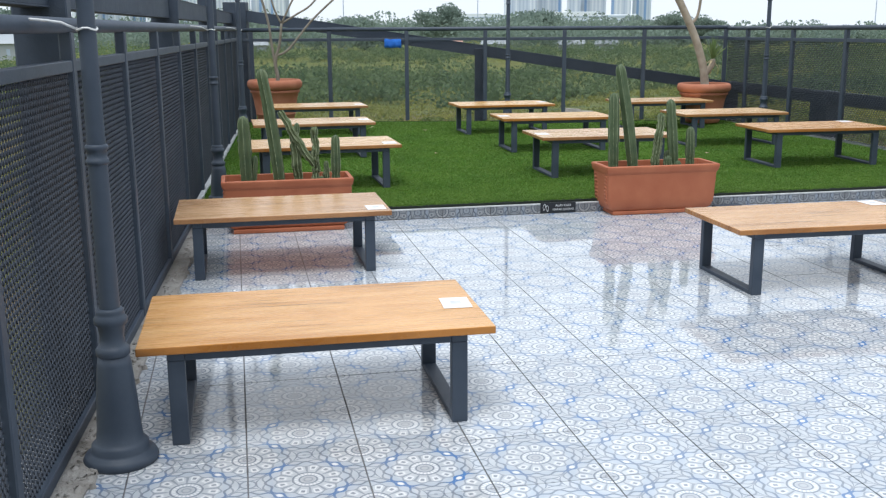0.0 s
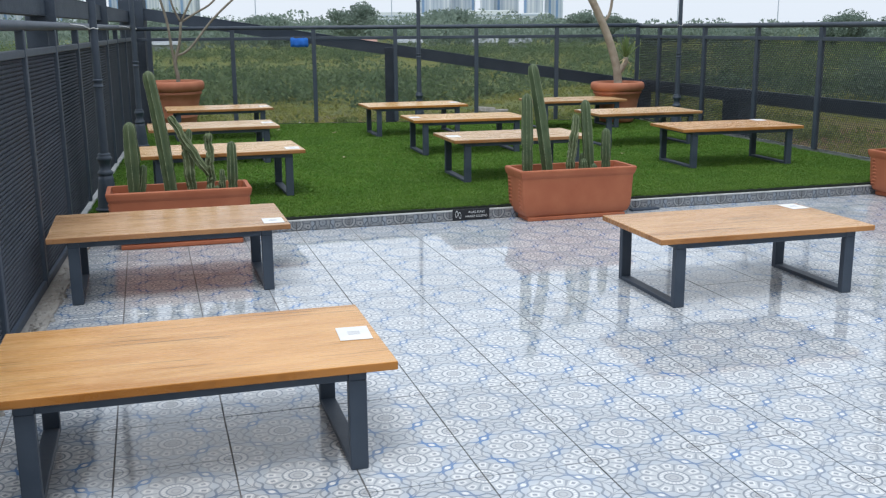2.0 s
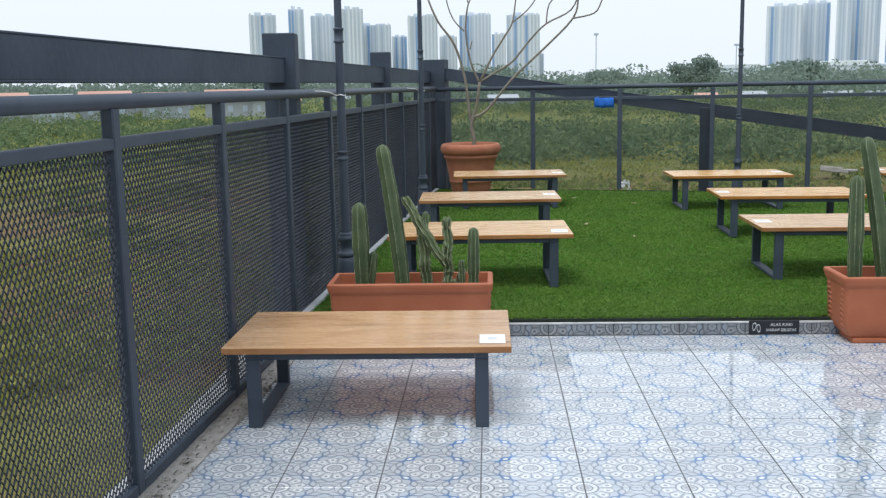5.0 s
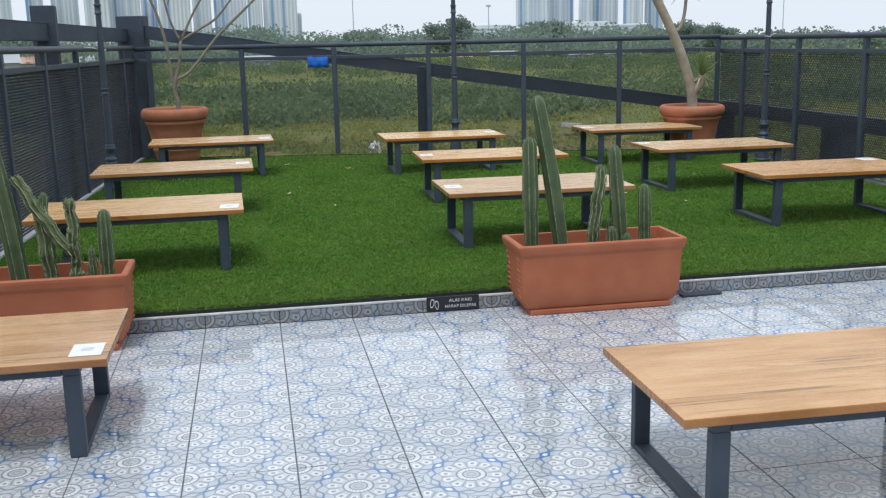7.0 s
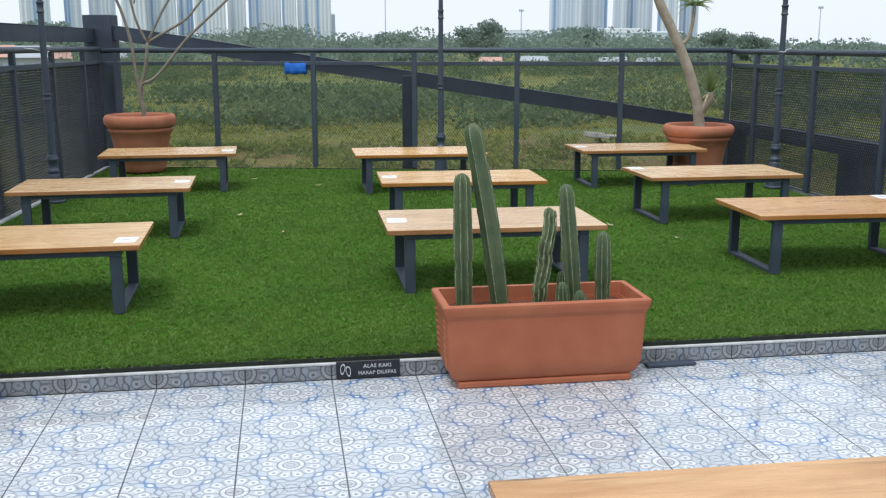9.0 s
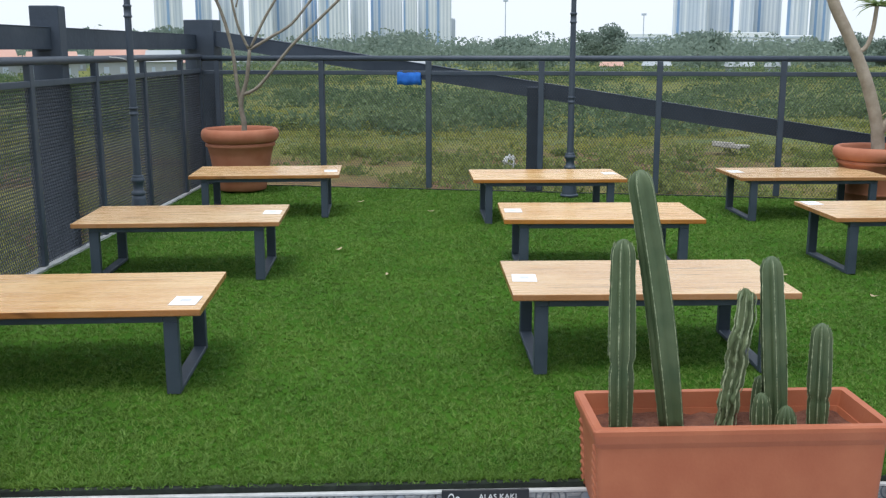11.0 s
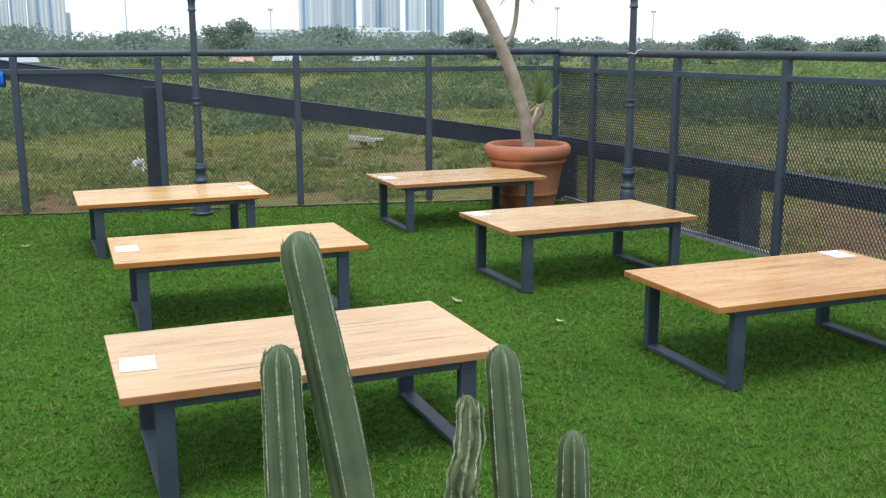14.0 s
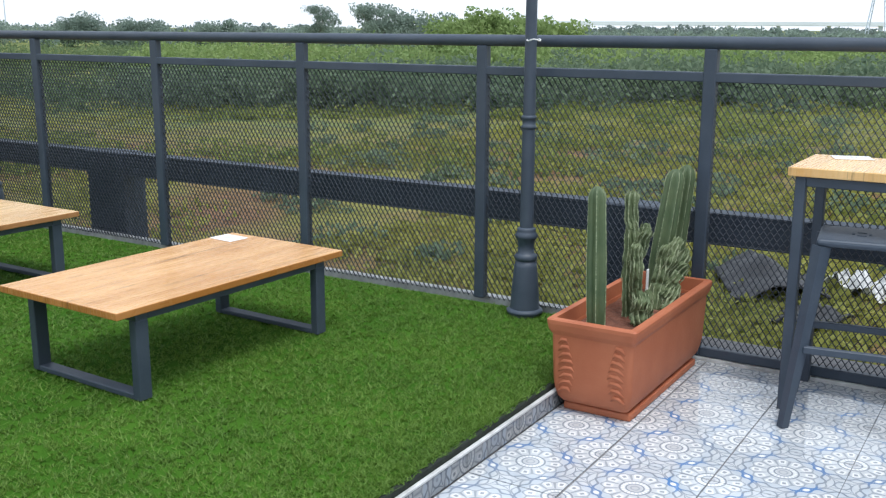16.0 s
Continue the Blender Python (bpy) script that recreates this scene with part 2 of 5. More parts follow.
SOIL = plain("potting_soil", (0.10, 0.035, 0.02), (0.18, 0.07, 0.04), 25, 0.95, 0.0, 0.8, dist=0.02, fine=60)
CEMENT = plain("rough_cement", (0.30, 0.28, 0.25), (0.44, 0.42, 0.39), 7, 0.9, 0.0, 0.6, dist=0.02, fine=50)
WHITE = plain("white_trim", (0.66, 0.68, 0.68), (0.78, 0.79, 0.78), 9, 0.35, 0.0, 0.05)
PAPER = plain("card_paper", (0.74, 0.75, 0.76), (0.82, 0.82, 0.82), 9, 0.4, 0.0, 0.0)
INK = plain("printed_grey", (0.50, 0.51, 0.52), (0.60, 0.61, 0.62), 30, 0.5, 0.0, 0.0)
GROUT = plain("grout", (0.11, 0.11, 0.115), (0.19, 0.19, 0.195), 20, 0.7, 0.0, 0.2)
TURF_BASE = plain("turf_backing", (0.034, 0.096, 0.010), (0.056, 0.136, 0.016), 2.2, 0.95, 0.0, 0.5, 0.03, dist=0.01, fine=140)
TURF_EDGE = plain("turf_edge_black", (0.010, 0.014, 0.012), (0.02, 0.03, 0.02), 40, 0.9, 0.0, 0.5)
WALL_PAINT = plain("grey_wall_paint", (0.42, 0.42, 0.41), (0.52, 0.52, 0.50), 2, 0.8, 0.0, 0.2)
BARK = plain("pale_bark", (0.27, 0.225, 0.17), (0.42, 0.36, 0.29), 9, 0.85, 0.0, 0.5, dist=0.01, fine=45)
BARK_DRY = plain("grey_bark", (0.16, 0.14, 0.11), (0.26, 0.235, 0.19), 14, 0.85, 0.0, 0.4, dist=0.006)
BLUE_CLOTH = plain("blue_cloth", (0.01, 0.10, 0.46), (0.02, 0.16, 0.60), 20, 0.8, 0.0, 0.4)
CACTUS = plain("cactus_skin", (0.050, 0.086, 0.036), (0.096, 0.132, 0.060), 7, 0.55, 0.0, 0.15)
CACTUS_PALE = plain("cactus_woody_skin", (0.080, 0.118, 0.050), (0.135, 0.168, 0.078), 9, 0.65, 0.0, 0.3)
SPINE = plain("cactus_ridge", (0.20, 0.25, 0.14), (0.33, 0.37, 0.23), 30, 0.8, 0.0, 0.0)
YUCCA = leaf_material("strap_leaf", (0.13, 0.21, 0.08), (0.19, 0.27, 0.10), (0.32, 0.37, 0.17), 4.0)
SHRUB = leaf_material("shrub_leaf", (0.090, 0.145, 0.048), (0.200, 0.235, 0.065), (0.36, 0.38, 0.105), 0.3)
DRY_LEAF = plain("dry_leaf", (0.36, 0.29, 0.17), (0.46, 0.38, 0.24), 12, 0.8, 0.0, 0.2)
TURF_BLADE = leaf_material("turf_blade", (0.063, 0.152, 0.016), (0.111, 0.216, 0.026), (0.236, 0.356, 0.078), 1.7, 0.3, 0.55, 0.3)
WEED = leaf_material("weed_leaf", (0.165, 0.195, 0.050), (0.285, 0.29, 0.070), (0.40, 0.385, 0.115), 0.25)
BUSH = leaf_material("bush_leaf", (0.070, 0.125, 0.070), (0.150, 0.205, 0.090), (0.22, 0.28, 0.13), 0.06, 0.4)
# thicket and tree greens are lighter and bluer: distance haze painted into the leaves
HAZED_THICKET = leaf_material("hazed_thicket_leaf", (0.10, 0.155, 0.105), (0.155, 0.215, 0.135), (0.22, 0.275, 0.175))
HAZED_TREE = leaf_material("hazed_tree_leaf", (0.17, 0.235, 0.205), (0.225, 0.29, 0.24), (0.275, 0.335, 0.275), 0.02)
BRIGHT_TREE = leaf_material("light_tree_leaf", (0.15, 0.24, 0.085), (0.22, 0.31, 0.10), (0.32, 0.39, 0.17), 0.05)
WORN_WHITE = plain("worn_white_edging", (0.42, 0.43, 0.43), (0.60, 0.61, 0.61), 18, 0.55, 0.0, 0.3)
TILES = tile_material()
# same print as the floor, darkened: the riser's shade is in the colour
SHADED_RISER_TILES = tile_material("shaded_riser_tile", 0.46, 0.7)
FIELD = field_material()


# ---- builders ----
def mesh_from(name, bm, material, smooth=False):
    me = bpy.data.meshes.new(name)
    bm.normal_update()
    bm.to_mesh(me)
    bm.free()
    me.materials.append(material)
    if smooth:
        me.polygons.foreach_set("use_smooth", [True] * len(me.polygons))
    return me


def part(name, bm, material, parent=None, label="", smooth=False, at=None):
    ob = new(name, mesh_from(name, bm, material, smooth))
    if parent:
        ob.parent = parent
    if at:
        ob.matrix_basis = at
    if label:
        ob["label"] = label
    return ob


def thing(name, at, label, category, group="", kind=""):
    ob = new(name)
    ob.empty_display_size = 0.1
    ob.matrix_basis = at
    return tagged(ob, label, category, group, kind)


def arrays(name, verts, faces, material):
    """One mesh from numpy arrays: verts (n, 3), faces (m, k)."""
    me = bpy.data.meshes.new(name)
    k = faces.shape[1]
    me.vertices.add(len(verts))
    me.vertices.foreach_set("co", verts.astype(np.float32).ravel())
    me.loops.add(faces.size)
    me.loops.foreach_set("vertex_index", faces.astype(np.int32).ravel())
    me.polygons.add(len(faces))
    me.polygons.foreach_set("loop_start", np.arange(0, faces.size, k, dtype=np.int32))
    me.update(calc_edges=True)
    me.materials.append(material)
    return me


def box(bm, x0, x1, y0, y1, z0, z1, bevel=0.0, seg=1):
    made = bmesh.ops.create_cube(bm, size=1.0)
    vs = made["verts"]
    for v in vs:
        v.co = Vector(((x0 + x1) / 2 + v.co.x * (x1 - x0), (y0 + y1) / 2 + v.co.y * (y1 - y0), (z0 + z1) / 2 + v.co.z * (z1 - z0)))
    if bevel:
        es = list({e for v in vs for e in v.link_edges})
        bmesh.ops.bevel(bm, geom=es, offset=bevel, segments=seg, affect="EDGES", profile=0.5)


def boxed(*a, **k):
    bm = bmesh.new()
    box(bm, *a, **k)
    return bm


def tube(bm, points, radii, segs=10, cap=True, ribs=0, depth=0.0, turn=0.0):
    """A loft of rings along points; ribs pleat the ring."""
    pts = [Vector(p) for p in points]
    rings = []
    side = Vector((1, 0, 0))
    for i, p in enumerate(pts):
        d = (pts[min(i + 1, len(pts) - 1)] - pts[max(i - 1, 0)]).normalized()
        if abs(d.dot(side)) > 0.95:
            side = Vector((0, 1, 0))
        u = (side - d * side.dot(d)).normalized()
        w = d.cross(u)
        side = u
        r = radii[i] if isinstance(radii, (list, tuple)) else radii
        ring = []
        for k in range(segs):
            a = math.tau * k / segs + turn
            rr = r * (1 - depth * (1 - abs(math.cos(ribs * (a - turn) / 2))) ** 0.9) if ribs else r
            ring.append(bm.verts.new(p + u * (rr * math.cos(a)) + w * (rr * math.sin(a))))
        rings.append(ring)
    for a, b in zip(rings, rings[1:]):
        for k in range(segs):
            bm.faces.new((a[k], a[(k + 1) % segs], b[(k + 1) % segs], b[k]))
    if cap:
        bm.faces.new(rings[0][::-1])
        bm.faces.new(rings[-1])


def lathe(bm, profile, segs=32, wobble=0.0):
    rings = []
    for r, z in profile:
        rings.append([bm.verts.new((r * math.cos(math.tau * k / segs), r * math.sin(math.tau * k / segs), z)) for k in range(segs)])
    for a, b in zip(rings, rings[1:]):
        for k in range(segs):
            bm.faces.new((a[k], a[(k + 1) % segs], b[(k + 1) % segs], b[k]))
    bm.faces.new(rings[0][::-1])
    bm.faces.new(rings[-1])


def hollow_section(bm, length, width, height, plate=0.0):
    """A welded box section along x, with a slightly proud top and bottom plate."""
    w, h = width / 2, height / 2
    box(bm, 0, length, -w, w, -h, h, bevel=0.006)
    if plate:
        for s in (-1, 1):
            box(bm, 0.0, length, -w - 0.004, w + 0.004, s * h - plate, s * h + plate, bevel=0.002)


# ---- plan ----
GRASS = 0.116
KERB_Y = -0.078
TURF_Y = KERB_Y + 0.05
LEFT = lambda y: -2.76 + 0.06 * y
FAR = lambda x: 7.18 - 0.2276 * x
RIGHT = 4.73
CORNER_L = Vector((-2.311, 7.706, 0))
CORNER_R = Vector((RIGHT, FAR(RIGHT), 0))
BACK = -9.2
GROUND = -3.0

# ---- floor slab, kerb, turf sheet ----
bm = bmesh.new()
outline = [(LEFT(BACK) - 0.12, BACK), (RIGHT + 0.35, BACK), (RIGHT + 0.35, CORNER_R.y + 0.1), (CORNER_L.x - 0.12, CORNER_L.y + 0.15)]
lo = [bm.verts.new((x, y, -0.35)) for x, y in outline]
hi = [bm.verts.new((x, y, -0.0035)) for x, y in outline]
bm.faces.new(lo[::-1])
bm.faces.new(hi)
for k in range(4):
    bm.faces.new((lo[k], lo[(k + 1) % 4], hi[(k + 1) % 4], hi[k]))
floor = tagged(part("floor", bm, GROUT), "terrace floor of glazed patterned tiles with dark joints", "floor", kind="structure")

bm = bmesh.new()
pts = [(LEFT(0.0) - 0.03, TURF_Y + 0.001), (RIGHT - 0.03, TURF_Y + 0.001), (RIGHT - 0.03, FAR(RIGHT) - 0.03), (CORNER_L.x + 0.01, CORNER_L.y - 0.03)]
lo = [bm.verts.new((x, y, -0.01)) for x, y in pts]
hi = [bm.verts.new((x, y, GRASS - 0.014)) for x, y in pts]
bm.faces.new(lo[::-1])
bm.faces.new(hi)
for k in range(4):
    bm.faces.new((lo[k], lo[(k + 1) % 4], hi[(k + 1) % 4], hi[k]))
turf = tagged(part("turf_platform", bm, TURF_BASE), "raised platform covered in green artificial turf", "lawn", kind="structure")

kerb = tagged(part("kerb", boxed(LEFT(0) + 0.02, RIGHT - 0.03, KERB_Y + 0.012, TURF_Y, -0.01, 0.068), GROUT), "low step faced with patterned tiles and white edging", "kerb", kind="structure")
part("edge_trim", boxed(LEFT(0) + 0.02, RIGHT - 0.03, KERB_Y - 0.003, KERB_Y + 0.014, 0.0685, 0.081, bevel=0.003), WORN_WHITE, kerb, "white edging strip")
part("turf_edge", boxed(LEFT(0) + 0.02, RIGHT - 0.03, KERB_Y + 0.015, TURF_Y, 0.0685, GRASS - 0.014, bevel=0.004), TURF_EDGE, kerb, "dark cut edge of the turf")

# building below the terrace; the wall behind is added unseen, for reflections
bm = bmesh.new()
box(bm, LEFT(BACK) - 0.05, RIGHT + 0.25, BACK, 5.9, GROUND - 0.3, -0.352)
tagged(part("building_base", bm, WALL_PAINT), "grey painted wall below the terrace", "wall", kind="structure")
tagged(part("wall_back", boxed(-3.4, RIGHT + 0.4, BACK - 0.2, BACK - 0.003, -0.35, 3.0), WALL_PAINT), "plain grey painted wall added unseen behind the terrace", "wall", kind="structure")


# ---- fences of posts, rails and expanded metal ----
def expanded_mesh(length, height, wide, tall, strand, paint):
    """Strands of stretched steel sheet: a zigzag ribbon on each row, standing proud of the sheet."""
    rows = max(1, int(round(height / (tall / 2))))
    cols = max(1, int(round(length / (wide / 2))))
    ch, cw = height / rows, length / cols
    w, d = wide * strand, wide * strand * 1.4
    r, c = np.meshgrid(np.arange(rows), np.arange(cols + 1), indexing="ij")
    z = (r + np.where((c + r) % 2, 0.95, 0.05)) * ch
    x = c * cw
    rim = [np.stack([x, np.full(x.shape, dy), z + dz], -1) for dy, dz in ((-d, -w), (d, -w * 0.2), (d * 0.2, w))]
    V = np.stack(rim, 2).reshape(-1, 3)
    n = (cols + 1) * 3
    a = (r[:, :-1] * n + c[:, :-1] * 3).ravel()
    F = np.concatenate([np.stack([a + k, a + 3 + k, a + 3 + (k + 1) % 3, a + (k + 1) % 3], 1) for k in range(3)])
    return arrays("mesh_panel", V, F, paint)


def fence(p0, p1, posts, foot, label, strand=0.088, lift=0.0, paint=MESH_BLACK):
    """foot(u): the height on which it stands."""
    p0, p1 = Vector(p0), Vector(p1)
    run = p1 - p0
    at = Matrix.Translation(p0) @ Matrix.Rotation(math.atan2(run.y, run.x), 4, "Z")
    f = thing("fence", at, label, "fence", "terrace fence")
    length = run.length
    bm = bmesh.new()
    tube(bm, [(-0.02, 0, 1.443 + lift), (length / 2, 0, 1.445 + lift), (length + 0.02, 0, 1.443 + lift)], 0.029, 14)
    part("top_rail", bm, BLACK, f, "round black top rail", smooth=True)
    part("middle_rail", boxed(0, length, -0.02, 0.02, 1.275 + lift, 1.318 + lift, bevel=0.004), BLACK, f)
    cuts = [0.0] + list(posts) + [length]
    for a, b in zip(cuts, cuts[1:]):
        if b - a < 0.1:
            continue
        base = max(foot(a + 0.02), foot(b - 0.02))
        if base < 0.1:
            part("bottom_rail", boxed(a + 0.03, b - 0.03, -0.022, 0.022, base, base + 0.045, bevel=0.004), BLACK, f)
        else:
            base -= 0.045
        fine = at @ Vector(((a + b) / 2, 0, 0))
        size = (0.030, 0.046) if fine.y > (-5.4 if fine.x < 0 else -1.8) else (0.09, 0.13)
        panel = new("mesh_panel", expanded_mesh(b - a - 0.05, 1.275 + lift - base - 0.046, *size, strand, paint))
        panel.parent = f
        panel.matrix_basis = pose(a + 0.025, 0.0, base + 0.046)
    for u in posts:
        part("post", boxed(u - 0.029, u + 0.029, -0.024, 0.024, foot(u), 1.42 + lift, bevel=0.005), BLACK, f)
    return f


ly0 = -8.3
left_len = (CORNER_L - Vector((LEFT(ly0), ly0, 0))).length
left_posts = [0.03] + [(y - ly0) * 1.0018 for y in np.arange(-7.16, 7.3, 1.175)] + [left_len - 0.03]
fence((LEFT(ly0), ly0, 0), CORNER_L, left_posts, lambda u: 0.012 if ly0 + u < 0.0 else GRASS + 0.004, "black steel fence with expanded metal infill beside the turf and tiles", 0.078, 0.03, MESH_LIGHTENED)
far_run = CORNER_R - CORNER_L
per = far_run.length / (CORNER_R.x - CORNER_L.x)
far_posts = [(x - CORNER_L.x) * per for x in (-2.12, -0.99, 0.128, 1.262, 2.40, 3.54)] + [far_run.length - 0.03]
fence(CORNER_L, CORNER_R, far_posts, lambda u: GRASS + 0.004, "black steel fence with expanded metal overlooking the field", lift=0.014)
right_posts = [CORNER_R.y - y for y in (5.51, 4.327, 3.155, 1.98, 0.808, -0.347, -1.5, -2.66, -3.82, -4.98, -6.14, -7.3)]
fence(CORNER_R, (RIGHT, -8.3, 0), right_posts, lambda u: GRASS + 0.004 if CORNER_R.y - u > 0.0 else 0.016, "black steel fence with expanded metal beside the bar table", 0.102)


# pale concrete nosing under the fences
def nosing(name, p0, p1, z0, z1, half, material=CEMENT):
    p0, p1 = Vector(p0), Vector(p1)
    run = p1 - p0
    bm = bmesh.new()
    n = max(2, int(run.length / 0.12))
    rng = random.Random(5)
    rows = []
    for i in range(n + 1):
        j = [rng.uniform(-0.006, 0.006) for _ in range(4)]
        u = run.length * i / n
        rows.append([bm.verts.new(c) for c in ((u, -half + j[0], z0), (u, half, z0), (u, half, z1 + j[1] * 0.4), (u, -half + j[2], z1 + j[3] * 0.4))])
    for a, b in zip(rows, rows[1:]):
        for k in range(4):
            bm.faces.new((a[k], b[k], b[(k + 1) % 4], a[(k + 1) % 4]))
    bm.faces.new(rows[0])
    bm.faces.new(rows[-1][::-1])
    ob = part(name, bm, material, at=Matrix.Translation(p0) @ Matrix.Rotation(math.atan2(run.y, run.x), 4, "Z"))
    return tagged(ob, "narrow dark turf edge under the fence" if material is TURF_EDGE else "narrow pale strip under the fence", "kerb", kind="structure")


nosing("trim_left", (LEFT(0.05), 0.05, 0), (CORNER_L.x, CORNER_L.y - 0.05, 0), -0.01, GRASS + 0.002, 0.035, WORN_WHITE)
nosing("trim_far", (CORNER_L.x + 0.06, CORNER_L.y - 0.014, 0), (CORNER_R.x - 0.06, CORNER_R.y + 0.014, 0), -0.01, GRASS - 0.006, 0.02, TURF_EDGE)
nosing("trim_right", (RIGHT + 0.055, CORNER_R.y - 0.02, 0), (RIGHT + 0.055, 0.02, 0), -0.002, GRASS + 0.004, 0.028, WORN_WHITE)
nosing("ledge_left", (LEFT(-8.3) - 0.072, -8.3, 0), (LEFT(-0.1) - 0.072, -0.1, 0), -0.002, 0.016, 0.042, WORN_WHITE)
nosing("trim_tile_left", (LEFT(-8.3) + 0.025, -8.3, 0), (LEFT(-0.07) + 0.025, -0.07, 0), -0.01, 0.010, 0.095)
nosing("trim_tile_right", (RIGHT + 0.02, 0.0, 0), (RIGHT + 0.02, -8.3, 0), -0.01, 0.012, 0.05, WORN_WHITE)

# ---- steel frame outside the fences ----
def beam(p0, p1, width, height, label):
    p0, p1 = Vector(p0), Vector(p1)
    bm = bmesh.new()
    hollow_section(bm, (p1 - p0).length, width, height, 0.004)
    d = (p1 - p0).normalized()
    yaw, rise = math.atan2(d.y, d.x), math.asin(d.z)
    ob = part("steel_beam", bm, BLACK_OLD, at=Matrix.Translation(p0) @ Matrix.Rotation(yaw, 4, "Z") @ Matrix.Rotation(-rise, 4, "Y"))
    return tagged(ob, label, "beam", "steel frame")


def column(x, y, top, width, depth, yaw):
    bm = bmesh.new()
    hollow_section(bm, top - GROUND, depth, width)
    ob = part("steel_column", bm, BLACK_OLD, at=Matrix.Translation((x, y, GROUND)) @ Matrix.Rotation(radians(yaw), 4, "Z") @ Matrix.Rotation(radians(-90), 4, "Y"))
    return tagged(ob, "black painted steel column outside the fence", "column", "steel frame")


beam((LEFT(-9) - 0.14, -9.0, 1.615), (LEFT(7.9) - 0.14, 7.9, 1.630), 0.10, 0.148, "level black steel beam above the fence rail")
beam((-2.40, 7.98, 1.70), (4.98, 6.32, 0.565), 0.10, 0.155, "black steel beam sloping down across the fence")
beam((4.95, 6.15, 0.585), (4.95, -8.8, 0.585), 0.10, 0.145, "level black steel beam low outside the fence")
for y in (-7.15, -3.40, 0.35, 4.10):
    column(LEFT(y) - 0.135, y, 1.85, 0.20, 0.18, 3.4)
column(-2.32, 7.98, 1.865, 0.34, 0.22, -12.8)
column(1.235, 7.11, 1.17, 0.16, 0.2, -12.8)
column(4.90, 6.33, 0.66, 0.26, 0.2, -12.8)
for y in (3.88, 0.06, -3.8, -7.6):
    column(4.97, y, 0.66, 0.2, 0.36, 0)


# ---- low tables ----
TL, TW, TH = 1.288, 0.72, 0.378
ON_TURF = GRASS - 0.008


def low_table(first):
    t = thing("low_table", pose(0, 0, 0), "low table with an oiled wooden top on black steel sled legs", "table", "low tables")
    bm = bmesh.new()
    box(bm, -TL / 2, TL / 2, -TW / 2, TW / 2, TH - 0.03, TH, bevel=0.004, seg=2)
    top = part("tabletop", bm, WOOD, t, "warm oiled wood, visible grain")
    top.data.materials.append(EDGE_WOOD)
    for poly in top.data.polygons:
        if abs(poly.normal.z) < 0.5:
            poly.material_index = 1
    ix, iy = 0.512, TW / 2 - 0.045
    for s in (-1, 1):
        part("rail", boxed(-ix + 0.031, ix - 0.031, s * iy - 0.018, s * iy + 0.018, TH - 0.062, TH - 0.031, bevel=0.002), BLACK, t)
    for s in (-1, 1):
        a, b = s * ix - 0.03, s * ix + 0.03
        part("top_bar", boxed(a, b, -iy - 0.02, iy + 0.02, TH - 0.0605, TH - 0.0315, bevel=0.002), BLACK, t)
        for e in (-1, 1):
            part("leg", boxed(a, b, e * iy - 0.02, e * iy + 0.02, 0.0, TH - 0.061, bevel=0.003), BLACK, t)
        part("floor_bar", boxed(a + 0.0005, b - 0.0005, -iy + 0.0205, iy - 0.0205, 0.0, 0.022, bevel=0.003), BLACK, t)
    return t


def card(x, y, z, yaw):
    c = thing("table_card", pose(x, y, z, 0, 0, yaw), "small white printed card lying on a table", "card", "table cards")
    part("sheet", boxed(-0.058, 0.058, -0.076, 0.076, 0.0005, 0.0035, bevel=0.001), PAPER, c)
    bm = bmesh.new()
    for k in range(3):
        box(bm, -0.022, 0.022, -0.02 + 0.016 * k, -0.01 + 0.016 * k, 0.0036, 0.0040)
    part("print", bm, INK, c, "grey printed bars")


table = low_table(True)
places = [
    # x, y of the middle, floor height, turn, card x, card y
    (-2.115, -3.829, 0.0, -0.3, -1.508, -3.854, "on tiles beside the fence"),
    (-2.127, -1.374, 0.0, 0.3, -1.555, -1.604, "on tiles before a planter"),
    (0.915, -2.427, 0.0, -1.0, 1.497, -2.152, "on the open tiles"),
    (-1.648, 1.177, ON_TURF, 1.2, -1.083, 0.972, "on turf behind a planter"),
    (-1.577, 3.317, ON_TURF, 1.0, -0.990, 3.337, "on the turf"),
    (-1.35, 5.69, ON_TURF, 1.5, -0.758, 5.620, "on turf by a tree"),
    (0.982, 1.369, ON_TURF, -1.0, 0.388, 1.339, "on turf behind the cacti"),
    (1.15, 3.32, ON_TURF, -2.2, 0.568, 3.335, "on the turf"),
    (1.087, 5.315, ON_TURF, -0.5, 1.669, 5.330, "on turf near a post"),
    (3.302, 1.482, ON_TURF, -1.9, 3.839, 1.752, "on the turf"),
    (3.279, 3.315, ON_TURF, -0.2, 2.707, 3.585, "on the turf"),
    (3.348, 5.344, ON_TURF, -0.9, 2.786, 5.404, "on turf by the yucca"),
]
for k, (x, y, z, yaw, cx, cy, where) in enumerate(places):
    m = pose(x, y, z, 0, 0, yaw)
    if k == 0:
        table.matrix_basis = m
        t = table
    else:
        t = copy_thing(table, m)
    if k in (0, 1, 2, 9):
        top = [c for c in t.children if c.name.startswith("tabletop")][0]
        if k == 0:
            pale_top, red_top = top.data, top.data.copy()
            red_top.materials[0] = WOOD_RED
        top.data = red_top
    else:
        [c for c in t.children if c.name.startswith("tabletop")][0].data = pale_top
    t["label"] = "low wooden table on black sled legs, " + where
    cx = min(max(cx, x - TL / 2 + 0.082), x + TL / 2 - 0.082)
    cy = min(max(cy, y - TW / 2 + 0.11), y + TW / 2 - 0.11)
    card(cx, cy, z + TH, yaw + 3 * (k % 3 - 1))


